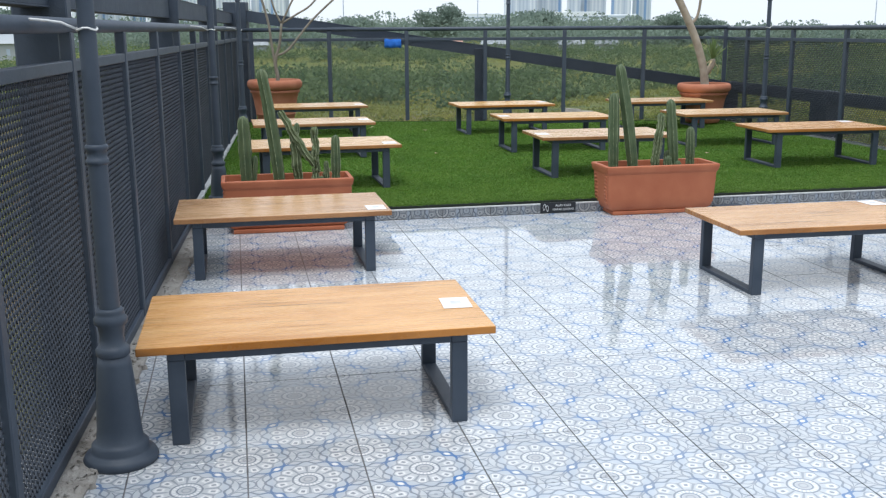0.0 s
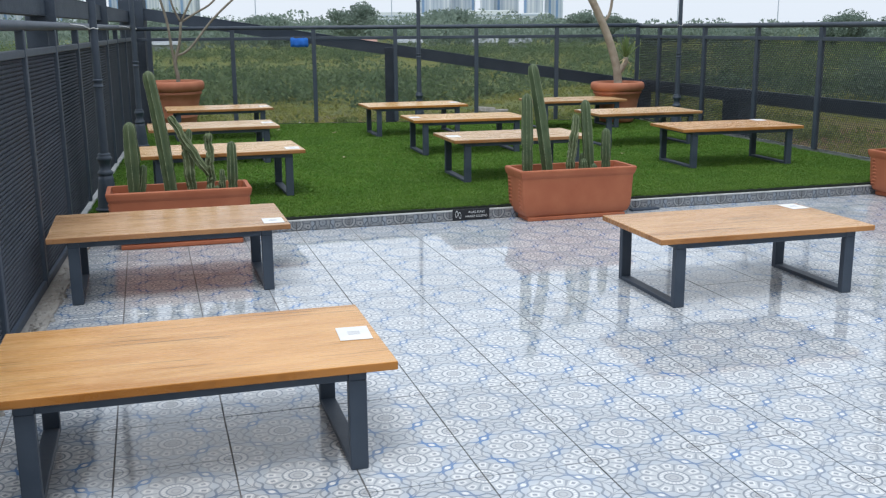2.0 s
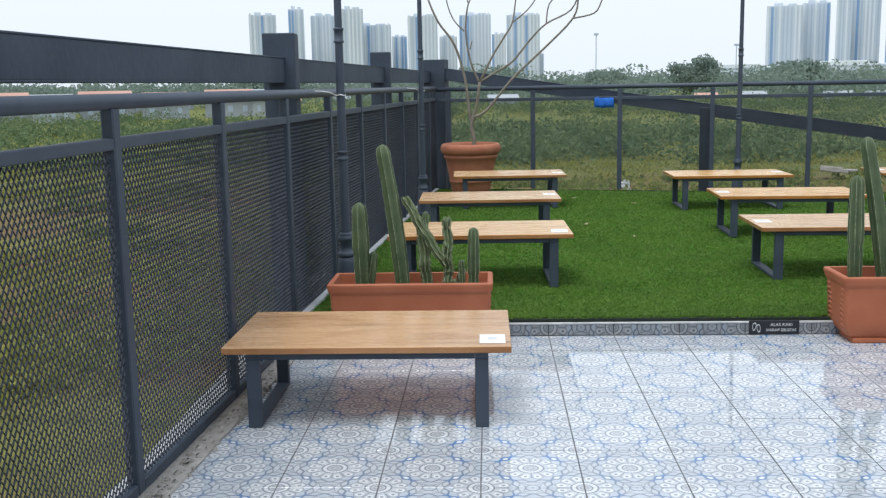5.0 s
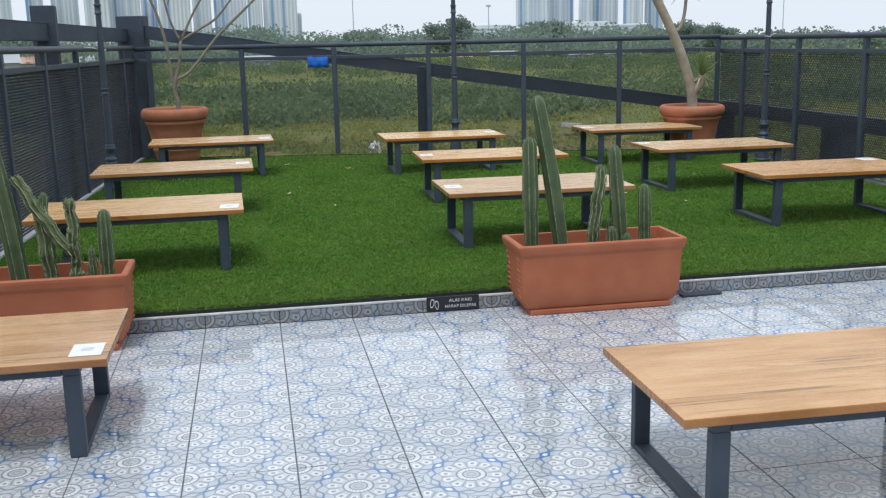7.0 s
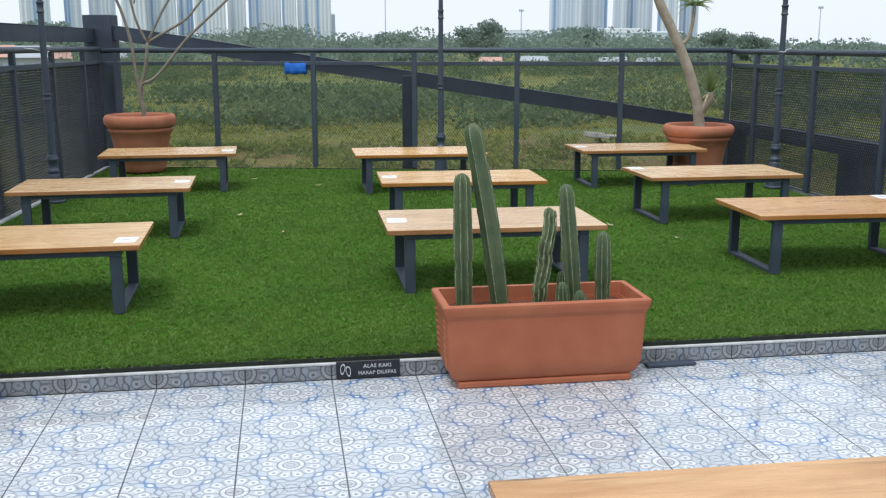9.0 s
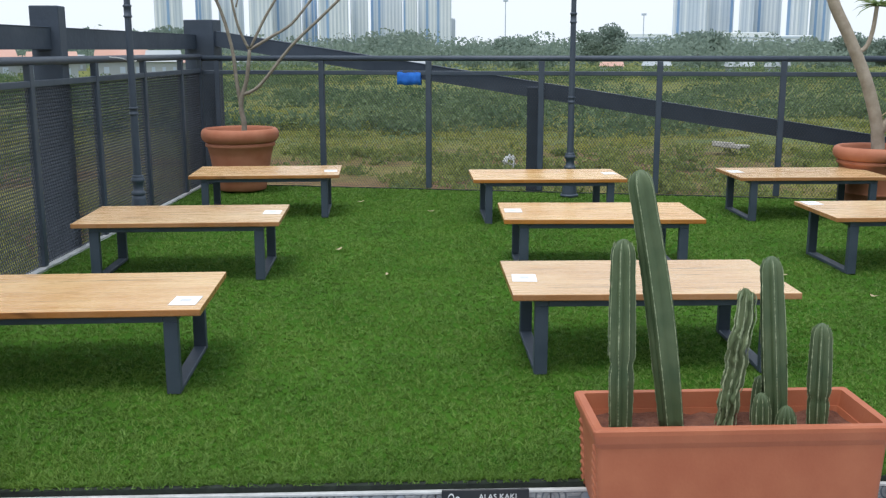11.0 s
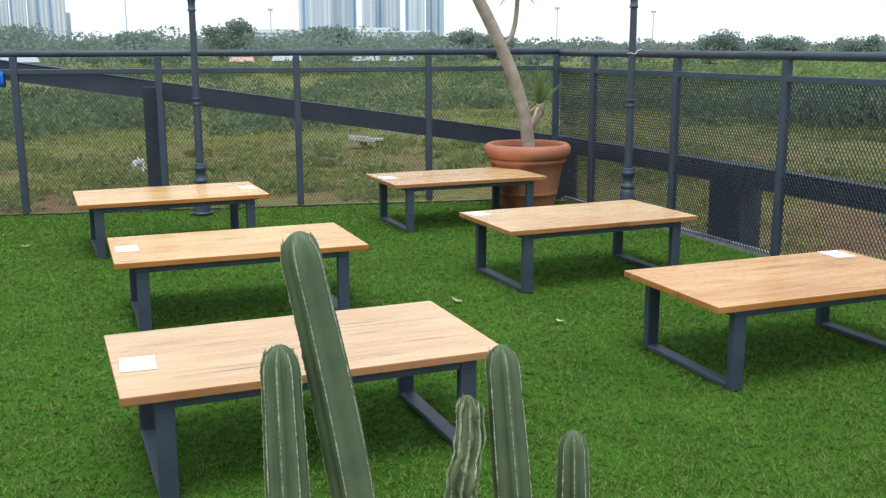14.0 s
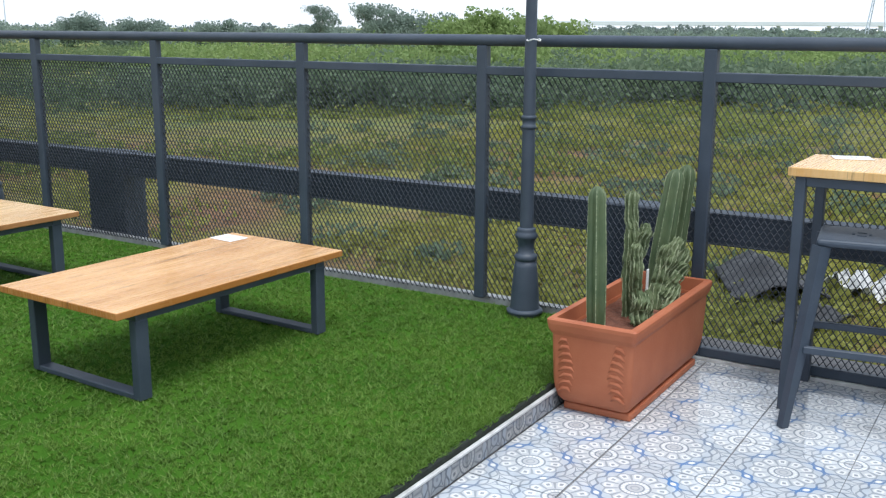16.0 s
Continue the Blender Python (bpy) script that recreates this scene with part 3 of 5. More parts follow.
# ---- rectangular planters ----
def planter(x, y, label, tight=False):
    p = thing("planter", pose(x, y, 0), label, "planter", "cactus planters")
    bm = bmesh.new()
    # body: a tapering trough with rounded foot, hollow above
    def ring(hx, hy, z, r, n=4):
        out = []
        for sx, sy, a0 in ((1, 1, 0), (-1, 1, 90), (-1, -1, 180), (1, -1, 270)):
            for i in range(n + 1):
                a = radians(a0 + 90 * i / n)
                out.append(bm.verts.new((sx * (hx - r) + r * math.cos(a), sy * (hy - r) + r * math.sin(a), z)))
        return out
    if not tight:
        rings = [ring(0.385, 0.122, 0.028, 0.02), ring(0.418, 0.140, 0.040, 0.02), ring(0.438, 0.154, 0.062, 0.025), ring(0.448, 0.162, 0.095, 0.025), ring(0.454, 0.167, 0.13, 0.025), ring(0.462, 0.172, 0.335, 0.02),
                 ring(0.435, 0.148, 0.336, 0.015), ring(0.425, 0.14, 0.29, 0.015)]
    else:
        rings = [ring(0.395, 0.130, 0.028, 0.02), ring(0.420, 0.146, 0.038, 0.02), ring(0.438, 0.156, 0.058, 0.025), ring(0.448, 0.163, 0.088, 0.025), ring(0.453, 0.167, 0.13, 0.025), ring(0.462, 0.172, 0.335, 0.02),
                 ring(0.435, 0.148, 0.336, 0.015), ring(0.425, 0.14, 0.29, 0.015)]
    for a, b in zip(rings, rings[1:]):
        for k in range(len(a)):
            bm.faces.new((a[k], a[(k + 1) % len(a)], b[(k + 1) % len(b)], b[k]))
    bm.faces.new(rings[0][::-1])
    part("body", bm, TERRACOTTA, p, smooth=True).data.set_sharp_from_angle(angle=radians(40))
    bm = bmesh.new()
    rings = [ring(0.462, 0.172, 0.325, 0.02), ring(0.472, 0.182, 0.345, 0.015), ring(0.478, 0.187, 0.372, 0.015), ring(0.478, 0.187, 0.386, 0.012), ring(0.472, 0.181, 0.392, 0.012),
             ring(0.448, 0.157, 0.391, 0.01), ring(0.438, 0.150, 0.33, 0.01)]
    for a, b in zip(rings, rings[1:]):
        for k in range(len(a)):
            bm.faces.new((a[k], a[(k + 1) % len(a)], b[(k + 1) % len(b)], b[k]))
    part("rim", bm, TERRACOTTA, p, "thick flared terracotta rim")
    part("foot", boxed(-0.405, 0.405, -0.152, 0.135, 0.0, 0.032, bevel=0.008, seg=2), TERRACOTTA, p)
    bm = bmesh.new()
    bmesh.ops.create_grid(bm, x_segments=24, y_segments=8, size=1.0)
    rng = random.Random(3)
    for v in bm.verts:
        v.co = Vector((v.co.x * 0.437, v.co.y * 0.149, 0.318 + rng.uniform(-0.006, 0.008)))
    part("soil", bm, SOIL, p, "reddish dry soil")
    # relief scrolls on the short ends and the ends of the long sides
    for sx in (-1, 1):
        for sy in (-1, 1):
            for i in range(8):
                bm = bmesh.new()
                z = 0.085 + 0.029 * i
                reach = 0.050 + 0.016 * math.sin(i * 0.55)
                yy = sy * 0.140
                xx = sx * (0.4485 + 0.0000465 * (z * 1000 - 120))
                tube(bm, [(xx, yy, z), (xx + sx * 0.004, yy - sy * reach * 0.45, z + 0.020), (xx + sx * 0.004, yy - sy * reach * 0.85, z + 0.022), (xx + sx * 0.002, yy - sy * reach * 1.05, z + 0.006)], [0.005, 0.010, 0.008, 0.004], 6)
                part("scroll", bm, TERRACOTTA, p, smooth=True)
    return p


planter(-2.036, -0.215, "terracotta trough planter of cacti beside the fence and a low table")
planter(0.912, -0.152, "terracotta trough planter of cacti standing before the turf step", True)
planter(4.215, -0.24, "terracotta trough planter of cacti beside the bar table")


# ---- cacti ----
def stem(bm, base, tip, r, ribs=7, bend=0.0, waist=None, rough=0.0, seed=0):
    base, tip = Vector(base), Vector(tip)
    rng = random.Random(seed)
    L = (tip - base).length
    n = 26 if rough else 18
    steps = [i / n * (1 - 1.3 * r / L) for i in range(n + 1)] + [1 - 1.3 * r / L * (1 - math.sin(a)) for a in (0.35, 0.65, 0.9, 1.12, 1.3, 1.43, 1.53)]
    pts, rad = [], []
    side = Vector((1, 0.3, 0)) * bend
    ph = rng.uniform(0, 6)
    for f in steps:
        p = base.lerp(tip, f) + side * math.sin(math.pi * f)
        rr = r * (0.88 + 0.12 * math.sin(math.pi * min(1, f * 1.2)))
        if rough:
            p = p + Vector((math.sin(f * 17 + ph), math.cos(f * 13 + ph), 0)) * rough * 0.45
            rr *= 1 + rng.uniform(-1, 1) * rough * 7 + 0.10 * math.sin(f * 40 + ph)
        if waist:
            rr *= 1 - 0.16 * math.exp(-((f - waist) / 0.03) ** 2) - (0.06 if f < waist else 0)
        left = (1 - f) * L
        if left < r * 1.3:
            rr *= math.sqrt(max(0.002, 1 - (1 - left / (r * 1.3)) ** 2))
        pts.append(p)
        rad.append(rr)
    tube(bm, pts, rad, ribs * 6, True, ribs, 0.46 if rough else 0.36, 0.35)
    if rough:
        for v in bm.verts:
            v.co += Vector((noise.noise(v.co * 38), noise.noise(v.co * 38 + Vector((9, 0, 0))), noise.noise(v.co * 30 + Vector((0, 7, 0))))) * rough * 1.7
    return pts, rad


def areoles(bm, pts, rad, ribs, seed, step=0.016, size=0.0014):
    """Small woolly tufts down the ridges."""
    rng = random.Random(seed)
    turn = rng.uniform(0, 1)
    L = sum((b - a).length for a, b in zip(pts, pts[1:]))
    count = int(L / step)
    side = Vector((1, 0, 0))
    for i in range(1, count):
        f = i / count * (len(pts) - 5)
        k = min(int(f), len(pts) - 2)
        g = f - k
        p = pts[k].lerp(pts[k + 1], g)
        r = rad[k] * (1 - g) + rad[k + 1] * g
        d = (pts[k + 1] - pts[k]).normalized()
        u = (side - d * side.dot(d)).normalized()
        w = d.cross(u)
        for q in range(ribs):
            a = math.tau * q / ribs + 0.35
            c = p + (u * math.cos(a) + w * math.sin(a)) * (r * 1.0)
            s = size * rng.uniform(0.4, 1.3)
            o = (u * math.cos(a) + w * math.sin(a))
            t = o.cross(d)
            vs = [bm.verts.new(c + v) for v in (t * s, d * s * 5.0, -t * s, -d * s * 5.0, o * s * 1.2)]
            for m in range(4):
                bm.faces.new((vs[m], vs[(m + 1) % 4], vs[4]))


def cactus(base, stems, label, name="cactus"):
    """stems: (base, tip, radius, ribs, bend, waist, rough)."""
    c = thing(name, pose(*base), label, "cactus", "cacti")
    for k, (b, t, r, ribs, bend, waist, rough) in enumerate(stems):
        bm = bmesh.new()
        sd = int(abs(base[0]) * 100) + k
        pts, rad = stem(bm, b, t, r, ribs, bend, waist, rough, sd)
        s = part("stem", bm, CACTUS_PALE if rough else CACTUS, c, smooth=False)
        for poly in s.data.polygons:
            poly.use_smooth = True
        bm = bmesh.new()
        areoles(bm, pts, rad, ribs, sd, 0.012 if rough else 0.011, 0.0034 if rough else 0.0021)
        part("areole_wool", bm, SPINE, s, "pale woolly spine tufts along the ribs")["kind"] = "stuff"
    return c


SO = 0.31
col = "ribbed green column cactus in a terracotta planter"
knob = "knobbly crested green cactus in a terracotta planter"
# middle planter
cactus((0.562, -0.136, SO), [((0, 0, 0), (-0.012, 0, 0.645), 0.0445, 8, 0.0, 0.36, 0)], col + ", waisted")
cactus((0.737, -0.136, SO), [((0, 0, 0), (-0.145, 0, 0.865), 0.0480, 5, 0.012, None, 0)], "tall leaning " + col)
cactus((0.912, -0.126, SO), [((0, 0, 0), (0.058, 0, 0.47), 0.0324, 8, 0.0, None, 0.008)], knob)
cactus((1.084, -0.136, SO), [((0, 0, 0), (-0.054, 0, 0.585), 0.0423, 6, 0.0, None, 0)], col)
cactus((1.222, -0.136, SO), [((0, 0, 0), (-0.008, 0, 0.36), 0.0378, 8, 0.0, 0.3, 0)], "short " + col)
cactus((1.022, -0.166, SO), [((0, 0, 0), (-0.006, 0, 0.135), 0.0306, 9, 0, None, 0), ((0.01, 0.07, 0), (0.015, 0.07, 0.17), 0.0252, 9, 0, None, 0)], "young globe cactus in a terracotta planter")
cactus((1.097, -0.181, SO), [((0, 0, 0), (0, 0, 0.095), 0.0324, 10, 0, None, 0)], "young globe cactus in a terracotta planter")
# planter beside the fence
cactus((-2.325, -0.217, SO), [((0, 0, 0), (-0.01, 0, 0.535), 0.0513, 6, 0, 0.42, 0), ((0.03, 0.02, 0.0), (0.065, 0.03, 0.24), 0.0306, 6, 0, None, 0)], col + ", waisted")
cactus((-2.085, -0.217, SO), [((0, 0, 0), (-0.108, 0, 0.87), 0.0468, 6, 0.01, None, 0)], "tall leaning " + col)
cactus((-1.945, -0.197, SO), [((0, 0, 0), (-0.03, 0, 0.44), 0.0360, 7, 0, 0.25, 0.006), ((-0.012, 0, 0.38), (0.0, 0, 0.475), 0.0234, 7, 0, None, 0)], "branching green cactus in a terracotta planter")
cactus((-1.820, -0.227, SO), [((0, 0, 0), (0.0, 0, 0.45), 0.0279, 7, 0.0, None, 0.011), ((-0.01, 0, 0.16), (-0.245, 0, 0.565), 0.0270, 6, -0.01, None, 0.008), ((0.05, 0.02, 0), (0.09, 0.02, 0.15), 0.0198, 7, 0, None, 0.01), ((0.025, -0.05, 0), (0.03, -0.05, 0.09), 0.0198, 7, 0, None, 0.01)], "knobbly green cactus with a leaning arm in a planter")
cactus((-1.672, -0.217, SO), [((0, 0, 0), (0.004, 0, 0.38), 0.0369, 8, 0, 0.25, 0), ((-0.065, 0, 0), (-0.07, 0, 0.19), 0.0198, 7, 0, None, 0)], "short " + col)
# planter beside the bar table
cactus((3.845, -0.221, SO), [((0, 0, 0), (-0.01, 0.015, 0.605), 0.0430, 6, 0.0, None, 0)], col)
cactus((4.160, -0.231, SO), [((0, 0, 0), (0.015, 0.01, 0.545), 0.0290, 7, 0.012, None, 0.007), ((0.01, 0, 0.22), (0.085, -0.03, 0.40), 0.0240, 7, 0.03, None, 0.006), ((0.0, -0.03, 0.08), (-0.05, -0.045, 0.34), 0.0255, 7, -0.02, None, 0.006),
       ((0.0, -0.01, 0.22), (-0.01, -0.075, 0.40), 0.0255, 7, 0.02, None, 0.006), ((0.01, 0, 0.38), (0.03, 0.03, 0.47), 0.0205, 7, 0, None, 0.005), ((0.0, -0.06, 0), (0.02, -0.08, 0.13), 0.0270, 7, 0, None, 0.006)], knob + ", with curling arms")
cactus((4.345, -0.271, SO), [((0, 0, 0), (0.06, -0.03, 0.28), 0.0300, 7, 0.02, None, 0.007), ((0.03, -0.01, 0.05), (0.17, -0.09, 0.25), 0.0270, 7, 0.02, None, 0.006), ((0.02, -0.03, 0.06), (0.10, -0.115, 0.20), 0.0250, 7, 0.025, None, 0.006),
       ((0.05, -0.01, 0.14), (0.13, -0.06, 0.31), 0.0245, 7, -0.02, None, 0.006), ((0.0, -0.05, 0), (0.08, -0.085, 0.11), 0.0235, 7, 0, None, 0.005)], knob)
cactus((4.455, -0.231, SO), [((0, 0, 0), (0.05, -0.06, 0.60), 0.0468, 7, -0.01, None, 0)], col)
cactus((4.605, -0.241, SO), [((0, 0, 0), (0.02, -0.06, 0.605), 0.0468, 7, 0.01, None, 0)], col)
cactus((4.045, -0.321, SO), [((0, 0, 0), (0.01, 0, 0.16), 0.0324, 8, 0, None, 0.012), ((0.07, 0, 0), (0.075, 0, 0.11), 0.0306, 8, 0, None, 0.01)], "young knobbly cactus in a terracotta planter")
w = thing("plant_label", pose(4.260, -0.271, SO), "white plastic stick in the cactus planter", "plant label")
part("stick", boxed(-0.012, 0.012, -0.003, 0.003, 0.0, 0.20, bevel=0.002), WHITE, w)


# ---- round pots with trees ----
def round_pot(x, y, s, label, tall=1.0):
    p = thing("round_pot", pose(x, y, GRASS + 0.006), label, "flowerpot", "tree pots")
    bm = bmesh.new()
    prof = [(0.235, 0.0), (0.25, 0.012), (0.262, 0.06), (0.275, 0.12), (0.283, 0.125), (0.287, 0.135), (0.283, 0.145), (0.282, 0.15), (0.315, 0.33), (0.335, 0.405), (0.352, 0.415), (0.358, 0.428), (0.352, 0.442),
            (0.352, 0.45), (0.352, 0.45), (0.33, 0.45)]
    lathe(bm, [(r * s, z * s * tall) for r, z in prof], 48)
    part("body", bm, POT_CLAY, p, smooth=True)
    bm = bmesh.new()
    prof = [(0.345, 0.452), (0.368, 0.462), (0.388, 0.485), (0.396, 0.515), (0.394, 0.545), (0.382, 0.57), (0.362, 0.582), (0.342, 0.578), (0.33, 0.56), (0.322, 0.50), (0.318, 0.47)]
    lathe(bm, [(r * s, z * s * tall) for r, z in prof], 48)
    part("rim", bm, POT_CLAY, p, "thick rolled rim", smooth=True)
    bm = bmesh.new()
    lathe(bm, [(r * s, z * s * tall) for r, z in ((0.324, 0.50), (0.31, 0.53), (0.15, 0.545), (0.02, 0.55))], 24)
    part("soil", bm, SOIL, p, "dry soil", smooth=True)
    return p


round_pot(-1.82, 7.13, 1.0, "large round terracotta pot in the fence corner on the turf", 1.09)
round_pot(4.20, 5.715, 0.955, "large round terracotta pot with a rolled rim on the turf")


def limb(bm, pts, r0, r1, segs=8):
    """A smooth tapered branch through points."""
    ps = [Vector(p) for p in pts]
    out = []
    for i in range(len(ps) - 1):
        a, b, c, d = ps[max(i - 1, 0)], ps[i], ps[i + 1], ps[min(i + 2, len(ps) - 1)]
        for k in range(4):
            f = k / 4
            out.append(0.5 * ((2 * b) + (c - a) * f + (2 * a - 5 * b + 4 * c - d) * f * f + (3 * b - a - 3 * c + d) * f ** 3))
    out.append(ps[-1])
    n = len(out) - 1
    tube(bm, out, [r0 + (r1 - r0) * i / n for i in range(n + 1)], segs)


tree = thing("bare_tree", pose(-1.82, 7.13, GRASS + 0.57), "leafless young tree with forked grey branches in a pot", "tree")
bm = bmesh.new()
limb(bm, [(0.04, 0, 0), (0.045, 0, 0.12), (0.02, 0, 0.28), (0.04, 0, 0.41), (0.09, 0, 0.565), (0.13, 0, 0.86)], 0.030, 0.018)
part("trunk", bm, BARK_DRY, tree, smooth=True)
branches = [
    ([(0.04, 0.00, 0.41), (0.22, -0.02, 0.50), (0.56, -0.03, 0.90), (0.95, -0.05, 1.26), (1.33, -0.07, 1.64), (1.40, -0.08, 1.91), (1.44, -0.10, 2.17)], 0.019, 0.010),
    ([(1.33, -0.08, 1.64), (1.60, -0.09, 1.70), (1.69, -0.10, 1.85), (1.75, -0.11, 2.00), (1.78, -0.12, 2.17)], 0.011, 0.007),
    ([(1.40, -0.09, 1.90), (1.60, -0.07, 1.95), (1.73, -0.06, 2.12)], 0.008, 0.005),
    ([(0.13, 0.00, 0.86), (0.35, 0.02, 0.99), (0.56, 0.04, 1.12), (0.79, 0.06, 1.39), (1.00, 0.09, 1.59), (1.32, 0.11, 1.76), (1.44, 0.13, 2.03), (1.49, 0.15, 2.21)], 0.016, 0.008),
    ([(1.00, 0.10, 1.59), (1.04, 0.12, 1.84), (1.20, 0.14, 2.00), (1.27, 0.16, 2.17)], 0.010, 0.006),
    ([(0.14, 0.00, 0.88), (0.30, 0.02, 1.19), (0.46, 0.03, 1.44), (0.56, 0.05, 1.61), (0.60, 0.06, 1.85), (0.64, 0.08, 2.14)], 0.015, 0.008),
    ([(0.56, 0.05, 1.61), (0.75, 0.03, 1.76), (0.88, 0.02, 1.94), (0.92, -0.00, 2.14)], 0.010, 0.006),
    ([(0.12, 0.00, 0.87), (0.02, -0.01, 1.11), (-0.04, -0.02, 1.47), (-0.02, -0.03, 1.78), (0.04, -0.04, 1.94), (0.14, -0.05, 2.10)], 0.015, 0.007),
    ([(-0.06, -0.03, 1.51), (-0.19, -0.05, 1.65), (-0.27, -0.08, 1.85), (-0.31, -0.10, 2.14)], 0.010, 0.006),
    ([(-0.01, -0.04, 1.87), (-0.05, -0.02, 2.10)], 0.008, 0.005),
    ([(0.02, 0.02, 0.29), (-0.02, 0.03, 0.55), (-0.06, 0.05, 0.90), (-0.19, 0.06, 1.34), (-0.40, 0.07, 1.64), (-0.53, 0.09, 1.94), (-0.61, 0.10, 2.17)], 0.022, 0.010),
    ([(-0.19, 0.05, 1.34), (-0.22, 0.05, 1.41)], 0.011, 0.008),
    ([(0.01, 0.00, 1.28), (0.04, 0.00, 1.39)], 0.010, 0.006),
]
for pts, a, b in branches:
    bm = bmesh.new()
    limb(bm, pts, a, b, 7)
    part("branch", bm, BARK_DRY, tree, smooth=True)


def strap_leaves(centre, count, length, width, seed, up=0.6, least=0.2, most=1.5, droop=0.45):
    bm = bmesh.new()
    rng = random.Random(seed)
    c = Vector(centre)
    for i in range(count):
        a = math.tau * i * 0.618 + rng.uniform(-0.2, 0.2)
        e = up * rng.uniform(least, most)
        L = length * rng.uniform(0.65, 1.1)
        out = Vector((math.cos(a), math.sin(a), 0))
        sidev = Vector((-math.sin(a), math.cos(a), 0))
        prev = None
        for k in range(6):
            f = k / 5
            p = c + out * (L * f * math.cos(e)) + Vector((0, 0, L * (f * math.sin(e) - droop * f * f * rng.uniform(0.9, 1.1))))
            wd = width * (1 - f) ** 0.7 * (0.6 + 0.8 * min(f * 4, 1)) + 0.001
            row = [bm.verts.new(p - sidev * wd), bm.verts.new(p + Vector((0, 0, -wd * 0.6))), bm.verts.new(p + sidev * wd)]
            if prev:
                bm.faces.new((prev[0], prev[1], row[1], row[0]))
                bm.faces.new((prev[1], prev[2], row[2], row[1]))
            prev = row
    return bm


yuc = thing("yucca_tree", pose(4.20, 5.715, GRASS + 0.52), "pale leaning trunk with tufts of strap leaves in a pot", "tree")
bm = bmesh.new()
limb(bm, [(0.01, 0, 0), (0.0, 0, 0.10), (-0.03, 0.0, 0.275), (-0.15, 0.02, 0.648), (-0.33, 0.05, 1.04), (-0.49, 0.08, 1.37), (-0.62, 0.10, 1.86), (-0.66, 0.10, 2.2)], 0.060, 0.046, 14)
part("trunk", bm, BARK, yuc, smooth=True)
for pts, a, b in (([(0.0, 0, 0.16), (0.05, -0.02, 0.24), (0.10, -0.03, 0.31), (0.10, -0.03, 0.38)], 0.046, 0.034),
                  ([(-0.27, 0.04, 0.86), (-0.17, 0.02, 0.93), (-0.12, 0.02, 1.08), (-0.10, 0.02, 1.30)], 0.022, 0.018),
                  ([(-0.58, 0.10, 1.66), (-0.48, 0.07, 1.74), (-0.42, 0.06, 1.86)], 0.028, 0.020)):
    bm = bmesh.new()
    limb(bm, pts, a, b, 10)
    part("branch", bm, BARK, yuc, smooth=True)
part("leaf_tuft", strap_leaves((0.10, -0.03, 0.38), 24, 0.37, 0.017, 4, 1.2, 0.6, 1.25, 0.12), YUCCA, yuc, "green strap leaves")
part("leaf_tuft", strap_leaves((-0.10, 0.02, 1.29), 30, 0.27, 0.013, 5, 0.5), YUCCA, yuc, "green strap leaves")
part("leaf_tuft", strap_leaves((-0.42, 0.06, 1.86), 26, 0.27, 0.013, 6, 0.4), YUCCA, yuc, "green strap leaves")
part("leaf_tuft", strap_leaves((-0.66, 0.10, 2.2), 30, 0.36, 0.014, 7, 0.7), YUCCA, yuc, "green strap leaves")
part("dry_leaf", strap_leaves((0.09, -0.04, 0.37), 5, 0.17, 0.014, 9, -0.9), DRY_LEAF, yuc, "hanging dry leaves")


# ---- lamp posts ----
def lamp_post(first_at):
    p = thing("lamp_post", first_at, "dark cast iron lamp post with ringed shaft and flared base", "lamp post", "lamp posts")
    bm = bmesh.new()
    lathe(bm, [(0.122, 0.0), (0.126, 0.016), (0.118, 0.032), (0.100, 0.038), (0.096, 0.046), (0.096, 0.066), (0.088, 0.074), (0.079, 0.082), (0.074, 0.13), (0.067, 0.24), (0.057, 0.35), (0.05, 0.385)], 28)
    part("base", bm, BLACK, p, "flared base", smooth=True)
    bm = bmesh.new()
    lathe(bm, [(0.05, 0.38), (0.056, 0.387), (0.057, 0.405), (0.05, 0.414), (0.042, 0.42), (0.040, 0.45), (0.044, 0.485), (0.054, 0.495), (0.056, 0.512), (0.048, 0.522), (0.045, 0.532), (0.047, 0.54), (0.038, 0.548)], 28)
    part("collar", bm, BLACK, p, "turned collar", smooth=True)

    def shaft(z0, z1, r0, r1):
        bm = bmesh.new()
        tube(bm, [(0, 0, z0), (0, 0, z1)], [r0, r1], 20, cap=False)
        part("shaft", bm, BLACK, p, smooth=True)

    def ring(z, r, tall):
        bm = bmesh.new()
        lathe(bm, [(r - 0.006, z), (r, z + 0.004), (r, z + 0.016), (r - 0.005, z + 0.02), (r - 0.005, z + tall - 0.02), (r, z + tall - 0.016), (r, z + tall - 0.004), (r - 0.006, z + tall)], 20)
        part("ring", bm, BLACK, p, smooth=True)

    shaft(0.54, 1.035, 0.034, 0.031)
    ring(1.03, 0.037, 0.066)
    shaft(1.09, 1.80, 0.030, 0.026)
    ring(1.795, 0.034, 0.10)
    shaft(1.89, 2.9, 0.025, 0.022)
    bm = bmesh.new()
    lathe(bm, [(0.026, 2.89), (0.031, 2.9), (0.031, 2.93), (0.018, 2.96), (0.004, 2.97)], 16)
    part("cap", bm, BLACK, p, smooth=True)
    return p


